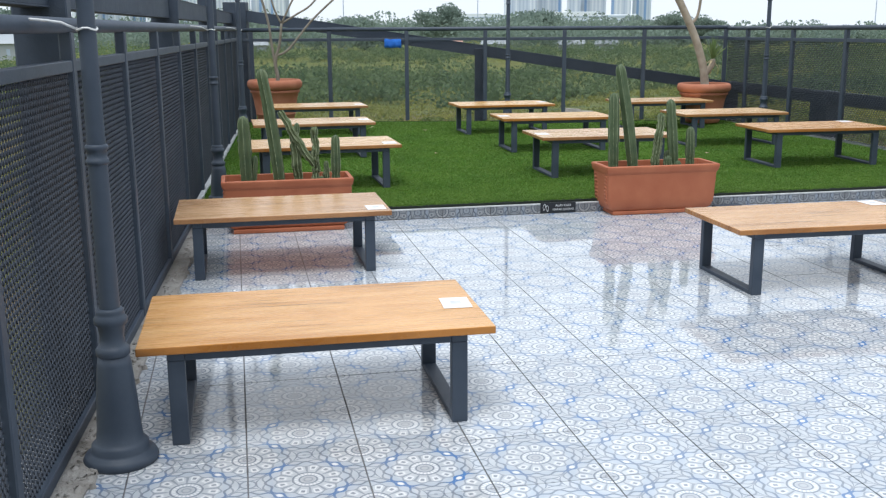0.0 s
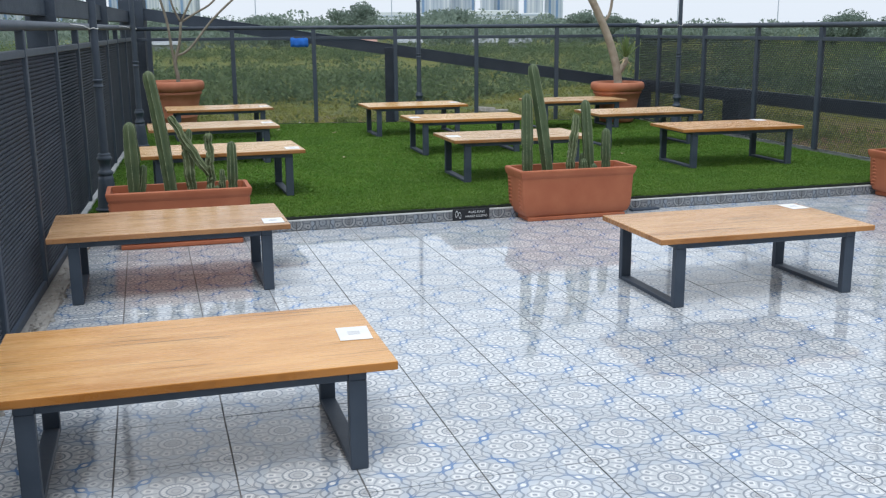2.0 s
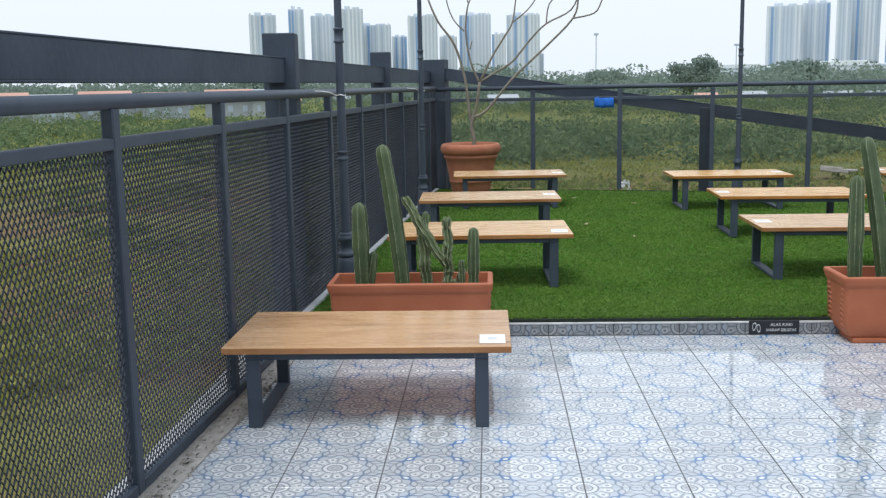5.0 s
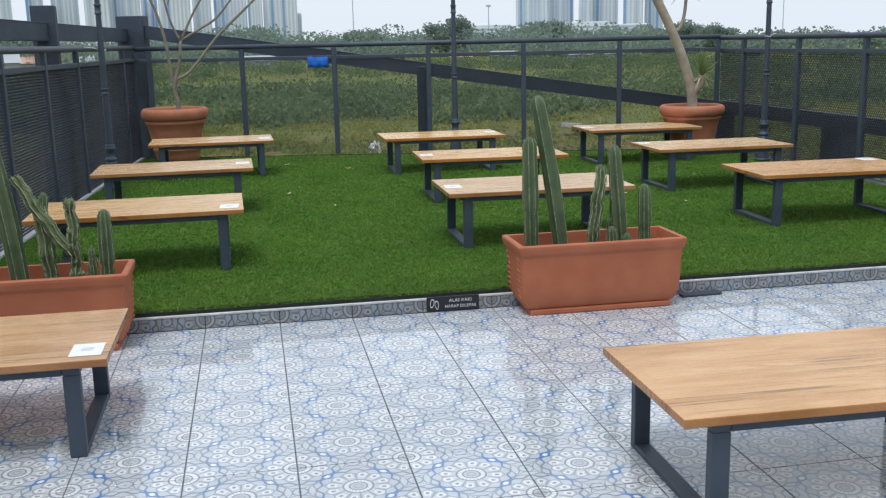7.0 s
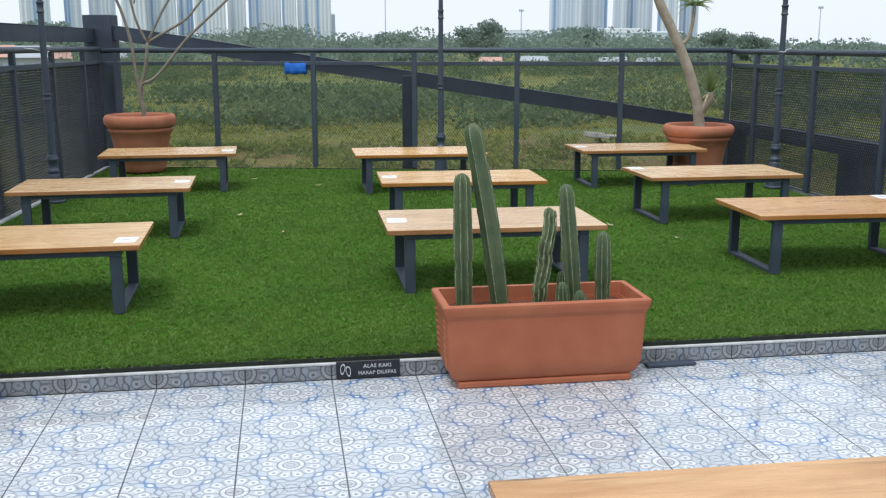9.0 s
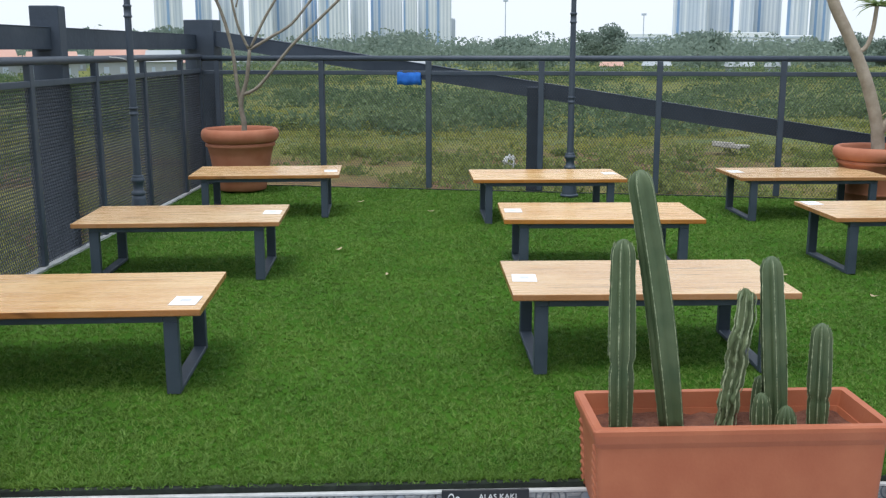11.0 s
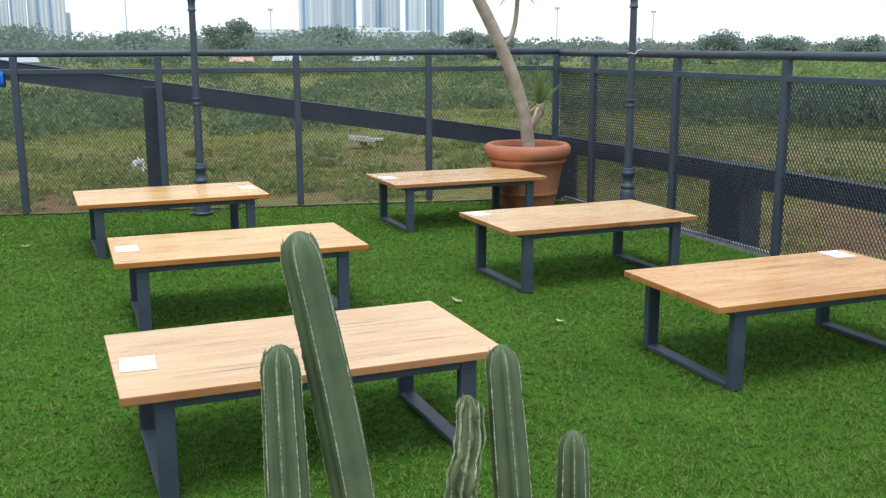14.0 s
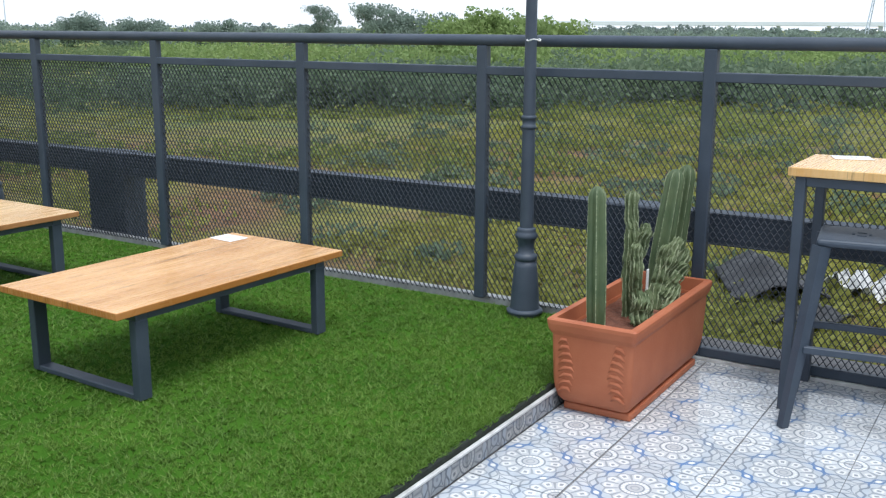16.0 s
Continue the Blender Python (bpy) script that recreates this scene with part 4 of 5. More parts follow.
lp = lamp_post(pose(-2.825, -4.24, 0.0))
for x, y, z in ((-2.545, 0.62, 0), (-2.305, 4.92, 0), (1.51, 6.53, 0), (4.60, 4.74, 0), (4.62, 0.49, 0)):
    one = copy_thing(lp, pose(x, y, z, 0, 0, 40))
    bm = bmesh.new()
    lathe(bm, [(0.074, 0.11), (0.09, 0.115), (0.091, 0.128), (0.082, 0.136), (0.074, 0.138)], 28)
    part("foot_ring", bm, BLACK, one, smooth=True)

# wire ties that hold the posts to the rail
for x, y, ang in ((-2.825, -4.24, 0), (-2.545, 0.62, 0), (-2.30, 4.95, 0), (4.61, 0.47, 180), (4.60, 4.74, 180)):
    t = thing("wire_tie", pose(x, y, 1.46 if x < 0 else 1.45, 0, 0, ang), "pale twisted wire tying a lamp post to the rail", "wire", "wire ties")
    bm = bmesh.new()
    tube(bm, [(0.032 * math.cos(a), 0.032 * math.sin(a), 0.004 * math.sin(3 * a)) for a in [i * math.tau / 14 for i in range(15)]], 0.0035, 6)
    tube(bm, [(-0.03, -0.01, 0), (-0.07, -0.04, 0.02), (-0.11, -0.05, 0.026), (-0.15, -0.10, 0.03)], 0.004, 6)
    part("wire", bm, WHITE, t, smooth=True)

# ---- blue cloth on the rail ----
ang = -12.8
cl = thing("cloth", pose(-0.07, FAR(-0.07) - 0.005, 1.27, 0, 0, ang), "bright blue cloth hung over the middle rail", "cloth")
bm = bmesh.new()
rows = []
for i in range(9):
    row = []
    f = i / 8
    for k in range(13):
        u = -0.125 + 0.25 * k / 12
        s = (f - 0.5) * 2
        yy = 0.032 * (1 if s > 0 else -1) * min(1, abs(s) * 3) + 0.006 * math.sin(k * 1.3 + i)
        zz = 0.06 - 0.14 * abs(s) ** 1.3 + 0.004 * math.sin(k * 0.9)
        row.append(bm.verts.new((u, yy, zz)))
    rows.append(row)
for a, b in zip(rows, rows[1:]):
    for k in range(12):
        bm.faces.new((a[k], a[k + 1], b[k + 1], b[k]))
ob = part("fabric", bm, BLUE_CLOTH, cl, smooth=True)
solid = ob.modifiers.new("thick", "SOLIDIFY")
solid.thickness = 0.006

# ---- notice on the step ----
sg = thing("notice", pose(0.121, KERB_Y - 0.004, 0.004), "black notice with white lettering fixed to the tiled step", "sign")
SIGN_BLACK = plain("sign_black", (0.012, 0.014, 0.018), (0.02, 0.022, 0.027), 8, 0.35, 0.0, 0.0)
part("plate", boxed(-0.148, 0.148, -0.008, 0.0, 0.0, 0.084, bevel=0.002), SIGN_BLACK, sg)


def lettering(words, x, z, size, parent):
    cu = bpy.data.curves.new("lettering", "FONT")
    cu.body, cu.size, cu.extrude, cu.align_x, cu.resolution_u = words, size, 0.0006, "CENTER", 3
    cu.space_character = 1.05
    tmp = new("lettering", cu)
    dep = bpy.context.evaluated_depsgraph_get()
    me = bpy.data.meshes.new_from_object(tmp.evaluated_get(dep))
    bpy.data.objects.remove(tmp)
    me.materials.clear()
    me.materials.append(WHITE)
    ob = new("lettering", me)
    ob.parent = parent
    ob.matrix_basis = pose(x, -0.0088, z, 90, 0, 0)
    ob["label"] = "white lettering reading " + words


lettering("ALAS KAKI", 0.042, 0.050, 0.026, sg)
lettering("HARAP DILEPAS", 0.042, 0.018, 0.024, sg)
for dx, dz, tilt in ((-0.118, 0.047, 8), (-0.092, 0.036, -8)):
    bm = bmesh.new()
    n = 20
    for r0, r1 in ((1.0, 0.78),):
        a = [bm.verts.new((0.011 * r0 * math.cos(math.tau * k / n) * (1.0 + 0.2 * math.sin(math.tau * k / n)), -0.0088, 0.026 * r0 * math.sin(math.tau * k / n))) for k in range(n)]
        b = [bm.verts.new((0.011 * r1 * math.cos(math.tau * k / n) * (1.0 + 0.2 * math.sin(math.tau * k / n)), -0.0088, 0.026 * r1 * math.sin(math.tau * k / n))) for k in range(n)]
        for k in range(n):
            bm.faces.new((a[k], a[(k + 1) % n], b[(k + 1) % n], b[k]))
    part("shoe_mark", bm, WHITE, sg, "white shoe sole outline", at=pose(dx, 0, dz, 0, tilt, 0))

rs = thing("rubber_strip", pose(1.575, -0.13, 0.0, 0, 0, 2), "black rubber strip on the tiles beside a planter", "mat")
part("strip", boxed(-0.125, 0.125, -0.028, 0.028, 0.0, 0.016, bevel=0.005, seg=2), BLACK_OLD, rs)

# ---- bar table and stool ----
bt = thing("bar_table", pose(4.485, -1.435, 0), "high bar table with a wooden top and square black steel legs", "table")
part("tabletop", boxed(-0.24, 0.24, -0.62, 0.62, 0.955, 0.99, bevel=0.004, seg=2), WOOD, bt, "warm oiled wood", at=None)
for sx in (-1, 1):
    for sy in (-1, 1):
        part("leg", boxed(sx * 0.195 - 0.02, sx * 0.195 + 0.02, sy * 0.575 - 0.02, sy * 0.575 + 0.02, 0.0, 0.954, bevel=0.003), BLACK, bt)
    part("rail", boxed(sx * 0.195 - 0.0195, sx * 0.195 + 0.0195, -0.555, 0.555, 0.915, 0.953, bevel=0.003), BLACK, bt)
for sy in (-1, 1):
    part("rail", boxed(-0.175, 0.175, sy * 0.575 - 0.0195, sy * 0.575 + 0.0195, 0.915, 0.953, bevel=0.003), BLACK, bt)
    part("footrest", boxed(-0.175, 0.175, sy * 0.575 - 0.0195, sy * 0.575 + 0.0195, 0.20, 0.235, bevel=0.003), BLACK, bt)
card(4.655, -0.975, 0.99, 20)


def bar_stool(x, y, yaw):
    s = thing("bar_stool", pose(x, y, 0, 0, 0, yaw), "backless black metal bar stool with splayed legs", "stool")
    H = 0.74
    bm = bmesh.new()
    box(bm, -0.155, 0.155, -0.155, 0.155, H - 0.03, H, bevel=0.014, seg=3)
    part("seat", bm, BLACK, s, "pressed steel seat")
    for k in range(4):
        a = radians(90 * k)
        c, sn = math.cos(a), math.sin(a)
        bm = boxed(-0.005 + 0.03 * c - 0.012 * abs(sn), 0.005 + 0.03 * c + 0.012 * abs(sn), -0.005 + 0.03 * sn - 0.012 * abs(c), 0.005 + 0.03 * sn + 0.012 * abs(c), H + 0.0005, H + 0.002)
        part("seat_slot", bm, BLACK_OLD, s)
    for sx in (-1, 1):
        for sy in (-1, 1):
            bm = bmesh.new()
            tube(bm, [(sx * 0.215, sy * 0.215, 0.0), (sx * 0.135, sy * 0.135, H - 0.03)], [0.022, 0.034], 4, turn=radians(0))
            part("leg", bm, BLACK, s)
    hw = 0.186
    for sx, sy, horizontal in ((0, -1, 1), (0, 1, 1), (-1, 0, 0), (1, 0, 0)):
        if horizontal:
            bm = boxed(-hw + 0.02, hw - 0.02, sy * hw - 0.012, sy * hw + 0.012, 0.24, 0.268, bevel=0.003)
        else:
            bm = boxed(sx * hw - 0.012, sx * hw + 0.012, -hw + 0.02, hw - 0.02, 0.30, 0.328, bevel=0.003)
        part("stretcher", bm, BLACK, s)
    return s


bar_stool(4.33, -1.09, 8)


# ---- field around ----
rg = np.random.default_rng(11)


def ground_height(x, y):
    d = np.hypot(x, y)
    h = 0.25 * np.sin(x * 0.11 + 1.0) * np.sin(y * 0.09) + 0.35 * np.sin(x * 0.031 + y * 0.043)
    return GROUND - 0.35 + h * np.clip((d - 12) / 30, 0, 1)


radii = np.concatenate([[0.0], np.geomspace(6, 4500, 90)])
n_ang = 180
vs = [(0, 0, GROUND - 0.35)]
for r in radii[1:]:
    a = np.arange(n_ang) * math.tau / n_ang
    x, y = r * np.cos(a), r * np.sin(a)
    z = ground_height(x, y)
    vs.extend(np.stack([x, y, np.where(r > 900, GROUND - 0.35, z)], 1).tolist())
fs = []
for i in range(len(radii) - 2):
    for k in range(n_ang):
        a, b = 1 + i * n_ang + k, 1 + i * n_ang + (k + 1) % n_ang
        fs.append((a, a + n_ang, b + n_ang, b))
me = arrays("ground", np.array(vs), np.array(fs), FIELD)
bm = bmesh.new()
bm.from_mesh(me)
bm.verts.ensure_lookup_table()
for k in range(n_ang):
    bm.faces.new((bm.verts[0], bm.verts[1 + k], bm.verts[1 + (k + 1) % n_ang]))
bm.to_mesh(me)
bm.free()
tagged(new("ground", me), "overgrown open field with brown soil patches", "ground", kind="structure")


def leaf_cloud(centres, sizes, count, leaf, squash=0.8, upright=0.0):
    """Quads scattered through the outer part of uneven ellipsoids: arrays of vertices and faces."""
    V = []
    for (cx, cy, cz), (rx, rz) in zip(centres, sizes):
        m = count
        lobes = rg.normal(size=(5, 3)) * np.array([rx * 0.48, rx * 0.48, rz * 0.28])
        pick = rg.integers(0, 5, m)
        d = rg.normal(size=(m, 3))
        d /= np.linalg.norm(d, axis=1)[:, None]
        rad = rg.uniform(0.55, 1.0, m) ** 0.5
        p = lobes[pick] + d * rad[:, None] * np.array([rx * 0.62, rx * 0.62, rz * 0.65])
        p[:, 2] = np.maximum(p[:, 2], -rz * squash)
        p += np.array([cx, cy, cz])
        u = rg.normal(size=(m, 3))
        u[:, 2] += upright * rg.choice([-1, 1], m)
        u /= np.linalg.norm(u, axis=1)[:, None]
        w = np.cross(u, rg.normal(size=(m, 3)))
        w /= np.linalg.norm(w, axis=1)[:, None]
        s = leaf * rg.uniform(0.6, 1.4, m)[:, None]
        q = np.stack([p - u * s, p + w * s * 0.55, p + u * s, p - w * s * 0.55], 1)
        V.append(q.reshape(-1, 3))
    V = np.concatenate(V)
    F = np.arange(len(V)).reshape(-1, 4)
    return V, F


def spread(n, a0, a1, d0, d1, power=1.0):
    """Random places by bearing (degrees right of the terrace's long axis) and distance."""
    a = np.radians(rg.uniform(a0, a1, n))
    d = d0 + (d1 - d0) * rg.uniform(0, 1, n) ** power
    return d * np.sin(a), d * np.cos(a), a, d


def patchy(x, y, scale, seed):
    return np.array([noise.noise(Vector((a * scale + seed, b * scale, 0))) for a, b in zip(x, y)])


# low weeds
x, y, a, d = spread(9000, -52, 98, 13, 170, 1.3)
keep = (patchy(x, y, 0.05, 3.0) + 0.4 * patchy(x, y, 0.2, 9.0) > np.where(d < 44, 0.05, -0.10))
x, y, d = x[keep], y[keep], d[keep]
z = ground_height(x, y)
r = rg.uniform(0.35, 1.0, len(x)) * (1 + d / 120)
V, F = leaf_cloud(np.stack([x, y, z + 0.10], 1), np.stack([r, r * 0.28], 1), 30, 0.09, 0.2, 1.0)
tagged(new("field_weeds", arrays("field_weeds", V, F, WEED)), "rank yellow-green weeds and grasses over the field", "weeds", kind="stuff")

# bushes in drifts
x, y, a, d = spread(3000, -46, 98, 54, 200, 1.1)
keep = patchy(x, y, 0.028, 21.0) + 0.25 * patchy(x, y, 0.11, 4.0) > np.where(a > 0.75, -0.02, -0.14)
x, y, d = x[keep], y[keep], d[keep]
z = ground_height(x, y)
r = rg.uniform(0.7, 1.6, len(x)) * (1 + d / 260)
V, F = leaf_cloud(np.stack([x, y, z + r * 0.30], 1), np.stack([r * 1.25, r * 0.68], 1), 125, 0.18, 0.5)
tagged(new("field_bushes", arrays("field_bushes", V, F, BUSH)), "dense green bushes in drifts across the field", "bushes", kind="stuff")

# leafy shrubs nearer by
x, y, a, d = spread(1300, -30, 98, 24, 66, 0.8)
keep = patchy(x, y, 0.07, 33.0) + 0.3 * patchy(x, y, 0.23, 6.0) > 0.03
x, y, d = x[keep], y[keep], d[keep]
z = ground_height(x, y)
r = rg.uniform(0.4, 1.0, len(x))
V, F = leaf_cloud(np.stack([x, y, z + r * 0.2], 1), np.stack([r * 1.3, r * 0.45], 1), 150, 0.10, 0.4, 0.6)
tagged(new("field_shrubs", arrays("field_shrubs", V, F, SHRUB)), "leafy yellow-green shrubs scattered over the field", "bushes", kind="stuff")

# hedge-like thicket to one side
x, y, a, d = spread(420, 42, 98, 56, 92, 1.0)
z = ground_height(x, y)
r = rg.uniform(1.2, 2.1, len(x))
V, F = leaf_cloud(np.stack([x, y, z + r * 0.65], 1), np.stack([r, r * 0.85], 1), 250, 0.185, 0.7)
tagged(new("thicket", arrays("thicket", V, F, HAZED_THICKET)), "dark green thicket along the edge of the field", "bushes", kind="stuff")
x, y, a, d = spread(300, 42, 98, 84, 130, 1.0)
z = ground_height(x, y)
r = rg.uniform(1.4, 2.2, len(x))
V, F = leaf_cloud(np.stack([x, y, z + r * 0.95], 1), np.stack([r, r], 1), 260, 0.20, 0.8)
tagged(new("light_thicket", arrays("light_thicket", V, F, BRIGHT_TREE)), "light green young trees behind the thicket", "bushes", kind="stuff")

# far belt of trees
x, y, a, d = spread(620, -46, 98, 220, 420, 1.0)
z = ground_height(x, y)
r = rg.uniform(2.6, 5.2, len(x)) * (0.75 + d / 900) * np.where(np.degrees(a) > 37, 0.55, np.where(np.degrees(a) > 23, 0.7, 1.0))
V, F = leaf_cloud(np.stack([x, y, z + r * 0.85], 1), np.stack([r * 1.25, r * 0.95], 1), 230, 0.50, 0.9)
tagged(new("tree_belt", arrays("tree_belt", V, F, HAZED_TREE)), "hazy belt of trees along the far edge of the field", "trees", kind="stuff")
x, y, a, d = spread(420, -42, 98, 450, 800, 1.0)
r = rg.uniform(4.0, 7.0, len(x)) * np.where(np.degrees(a) > 23, 0.6, 1.0)
V, F = leaf_cloud(np.stack([x, y, GROUND + r * 0.8], 1), np.stack([r * 1.4, r * 0.75], 1), 150, 1.0, 0.9)
# haze is mixed into this leaf colour as well
HAZED_FAR_TREE = leaf_material("hazed_far_tree_leaf", (0.17, 0.22, 0.21), (0.205, 0.255, 0.24), (0.245, 0.29, 0.27), 0.01)
tagged(new("far_woods", arrays("far_woods", V, F, HAZED_FAR_TREE)), "far woods near the horizon, pale with haze", "trees", kind="stuff")


# single trees that rise above the belt
def crown_tree(bearing, dist, height, width, material, label, seed):
    x, y = dist * math.sin(radians(bearing)), dist * math.cos(radians(bearing))
    t = thing("tree", pose(x, y, GROUND - 0.6), label, "tree", "trees beyond the field")
    rng = random.Random(seed)
    bm = bmesh.new()
    limb(bm, [(0, 0, 0), (0.1, 0, height * 0.25), (-0.1, 0.1, height * 0.5), (0.1, 0, height * 0.8)], height * 0.03, height * 0.008)
    for k in range(7):
        a = rng.uniform(0, math.tau)
        z0 = height * rng.uniform(0.3, 0.6)
        limb(bm, [(0, 0, z0), (math.cos(a) * width * 0.25, math.sin(a) * width * 0.25, z0 + height * 0.12), (math.cos(a) * width * 0.42, math.sin(a) * width * 0.42, z0 + height * 0.25)], height * 0.012, height * 0.004, 6)
    part("trunk", bm, BARK_DRY, t, smooth=True)
    cs, ss = [], []
    for k in range(26):
        a, f = rng.uniform(0, math.tau), rng.uniform(0.35, 1.0)
        rr = width * 0.5 * math.sqrt(max(0.05, 1 - (2 * f - 1.25) ** 2)) * rng.uniform(0.4, 1.0)
        cs.append((math.cos(a) * rr, math.sin(a) * rr, height * f * 0.93))
        s = width * rng.uniform(0.16, 0.27)
        ss.append((s, s * 0.75))
    V, F = leaf_cloud(cs, ss, 250, width * 0.026, 1.0)
    c = new("crown", arrays("crown", V, F, material))
    c.parent = t


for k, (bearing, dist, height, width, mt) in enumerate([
        (11.5, 300, 13.5, 14, HAZED_TREE), (6.5, 310, 10.0, 12, HAZED_TREE), (16.8, 330, 12.0, 20, HAZED_TREE), (24.5, 300, 9.5, 14, HAZED_TREE), (26.5, 290, 9.0, 12, HAZED_TREE),
        (-0.5, 310, 12.5, 18, HAZED_TREE), (-13.0, 330, 13.0, 22, HAZED_TREE), (42.0, 190, 6.2, 8, HAZED_TREE), (46.0, 200, 6.0, 9, HAZED_TREE), (51.8, 160, 8.6, 5, HAZED_TREE), (55.0, 150, 8.4, 7, HAZED_TREE), (57.5, 150, 6.6, 9, HAZED_TREE), (60.5, 120, 6.4, 10, BRIGHT_TREE),
        (39.0, 240, 7.4, 10, HAZED_TREE), (63.5, 120, 5.6, 12, BRIGHT_TREE)]):
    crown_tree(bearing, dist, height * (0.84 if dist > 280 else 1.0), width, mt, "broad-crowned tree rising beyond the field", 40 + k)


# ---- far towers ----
# aerial haze is painted into the pale base colours of far buildings
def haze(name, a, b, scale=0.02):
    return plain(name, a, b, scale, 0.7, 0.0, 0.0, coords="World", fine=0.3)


T_WHITE = haze("hazed_white", (0.66, 0.71, 0.76), (0.72, 0.765, 0.81))
T_GREY = haze("hazed_grey", (0.53, 0.60, 0.68), (0.59, 0.65, 0.72))
T_BLUE = haze("hazed_blue", (0.20, 0.33, 0.55), (0.27, 0.40, 0.60))
T_DARK = haze("hazed_glazing", (0.43, 0.51, 0.61), (0.48, 0.55, 0.64))
DIST = 1500.0


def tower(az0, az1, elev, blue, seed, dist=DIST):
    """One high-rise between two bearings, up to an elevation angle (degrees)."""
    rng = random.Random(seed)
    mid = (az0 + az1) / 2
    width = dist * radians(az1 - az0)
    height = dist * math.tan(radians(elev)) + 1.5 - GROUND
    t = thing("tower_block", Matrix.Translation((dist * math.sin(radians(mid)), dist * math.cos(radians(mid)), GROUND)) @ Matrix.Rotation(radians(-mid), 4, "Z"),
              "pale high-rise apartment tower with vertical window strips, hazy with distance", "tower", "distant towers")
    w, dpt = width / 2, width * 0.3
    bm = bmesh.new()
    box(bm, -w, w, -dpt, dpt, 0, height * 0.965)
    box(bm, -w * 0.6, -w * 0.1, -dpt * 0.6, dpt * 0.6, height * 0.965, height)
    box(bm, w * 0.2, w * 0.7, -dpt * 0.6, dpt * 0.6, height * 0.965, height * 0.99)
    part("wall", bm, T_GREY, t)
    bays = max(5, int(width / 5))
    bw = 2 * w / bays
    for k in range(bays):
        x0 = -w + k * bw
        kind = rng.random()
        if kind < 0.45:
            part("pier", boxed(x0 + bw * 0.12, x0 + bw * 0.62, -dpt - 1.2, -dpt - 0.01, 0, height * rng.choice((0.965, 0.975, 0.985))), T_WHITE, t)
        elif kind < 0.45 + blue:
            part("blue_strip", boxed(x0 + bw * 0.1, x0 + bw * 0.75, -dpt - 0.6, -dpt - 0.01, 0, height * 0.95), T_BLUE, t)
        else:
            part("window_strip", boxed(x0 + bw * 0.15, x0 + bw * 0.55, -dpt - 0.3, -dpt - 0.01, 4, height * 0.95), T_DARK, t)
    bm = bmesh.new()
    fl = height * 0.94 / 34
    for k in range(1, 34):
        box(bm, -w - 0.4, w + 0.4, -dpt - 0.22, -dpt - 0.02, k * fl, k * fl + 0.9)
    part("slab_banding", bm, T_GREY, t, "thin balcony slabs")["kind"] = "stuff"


def bearing(px, t0=-1.96):
    return math.degrees(math.atan((px - 784) / 1757)) + t0


def rise(py, horizon=162):
    return math.degrees(math.atan((horizon - py) / 1757))


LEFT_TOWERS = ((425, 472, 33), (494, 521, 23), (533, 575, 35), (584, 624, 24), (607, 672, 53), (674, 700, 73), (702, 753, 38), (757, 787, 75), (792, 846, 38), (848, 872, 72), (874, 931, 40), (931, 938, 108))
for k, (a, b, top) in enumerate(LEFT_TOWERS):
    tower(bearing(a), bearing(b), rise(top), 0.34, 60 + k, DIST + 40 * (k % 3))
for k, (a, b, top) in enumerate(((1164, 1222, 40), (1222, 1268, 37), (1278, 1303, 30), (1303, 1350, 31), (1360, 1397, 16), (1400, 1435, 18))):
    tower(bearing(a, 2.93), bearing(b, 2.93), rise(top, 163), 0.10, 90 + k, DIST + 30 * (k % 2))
# podium before the second group
pod = thing("podium_building", Matrix.Translation((1420 * math.sin(radians(17.3)), 1420 * math.cos(radians(17.3)), GROUND)) @ Matrix.Rotation(radians(-17.3), 4, "Z"),
            "long low white podium building at the foot of the towers", "building", "distant towers")
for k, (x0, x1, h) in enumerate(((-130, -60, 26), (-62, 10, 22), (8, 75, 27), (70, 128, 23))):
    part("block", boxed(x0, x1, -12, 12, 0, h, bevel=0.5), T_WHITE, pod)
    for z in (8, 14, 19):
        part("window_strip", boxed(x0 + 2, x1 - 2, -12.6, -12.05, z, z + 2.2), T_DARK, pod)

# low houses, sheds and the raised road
ROOF_RED = haze("hazed_roof_tiles", (0.44, 0.25, 0.19), (0.52, 0.32, 0.26), 0.1)
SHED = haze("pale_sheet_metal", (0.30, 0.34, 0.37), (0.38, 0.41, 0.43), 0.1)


def house(bearing_deg, dist, width, height, roof_mat, label):
    h = thing("house", Matrix.Translation((dist * math.sin(radians(bearing_deg)), dist * math.cos(radians(bearing_deg)), GROUND - 0.5)) @ Matrix.Rotation(radians(-bearing_deg), 4, "Z"), label, "house", "houses beyond the field")
    part("wall", boxed(-width / 2, width / 2, -3, 3, 0, height * 0.62), SHED, h)
    bm = bmesh.new()
    z0, z1 = height * 0.6, height
    v = [bm.verts.new(c) for c in ((-width * 0.55, -3.6, z0), (width * 0.55, -3.6, z0), (width * 0.5, 0, z1), (-width * 0.5, 0, z1), (-width * 0.55, 3.6, z0), (width * 0.55, 3.6, z0))]
    for f in ((0, 1, 2, 3), (3, 2, 5, 4), (0, 3, 4), (1, 5, 2), (0, 4, 5, 1)):
        bm.faces.new([v[i] for i in f])
    part("roof", bm, roof_mat, h)
    for k in range(3):
        part("window", boxed(-width * 0.35 + k * width * 0.3, -width * 0.25 + k * width * 0.3, -3.08, -3.01, height * 0.2, height * 0.42), T_DARK, h)


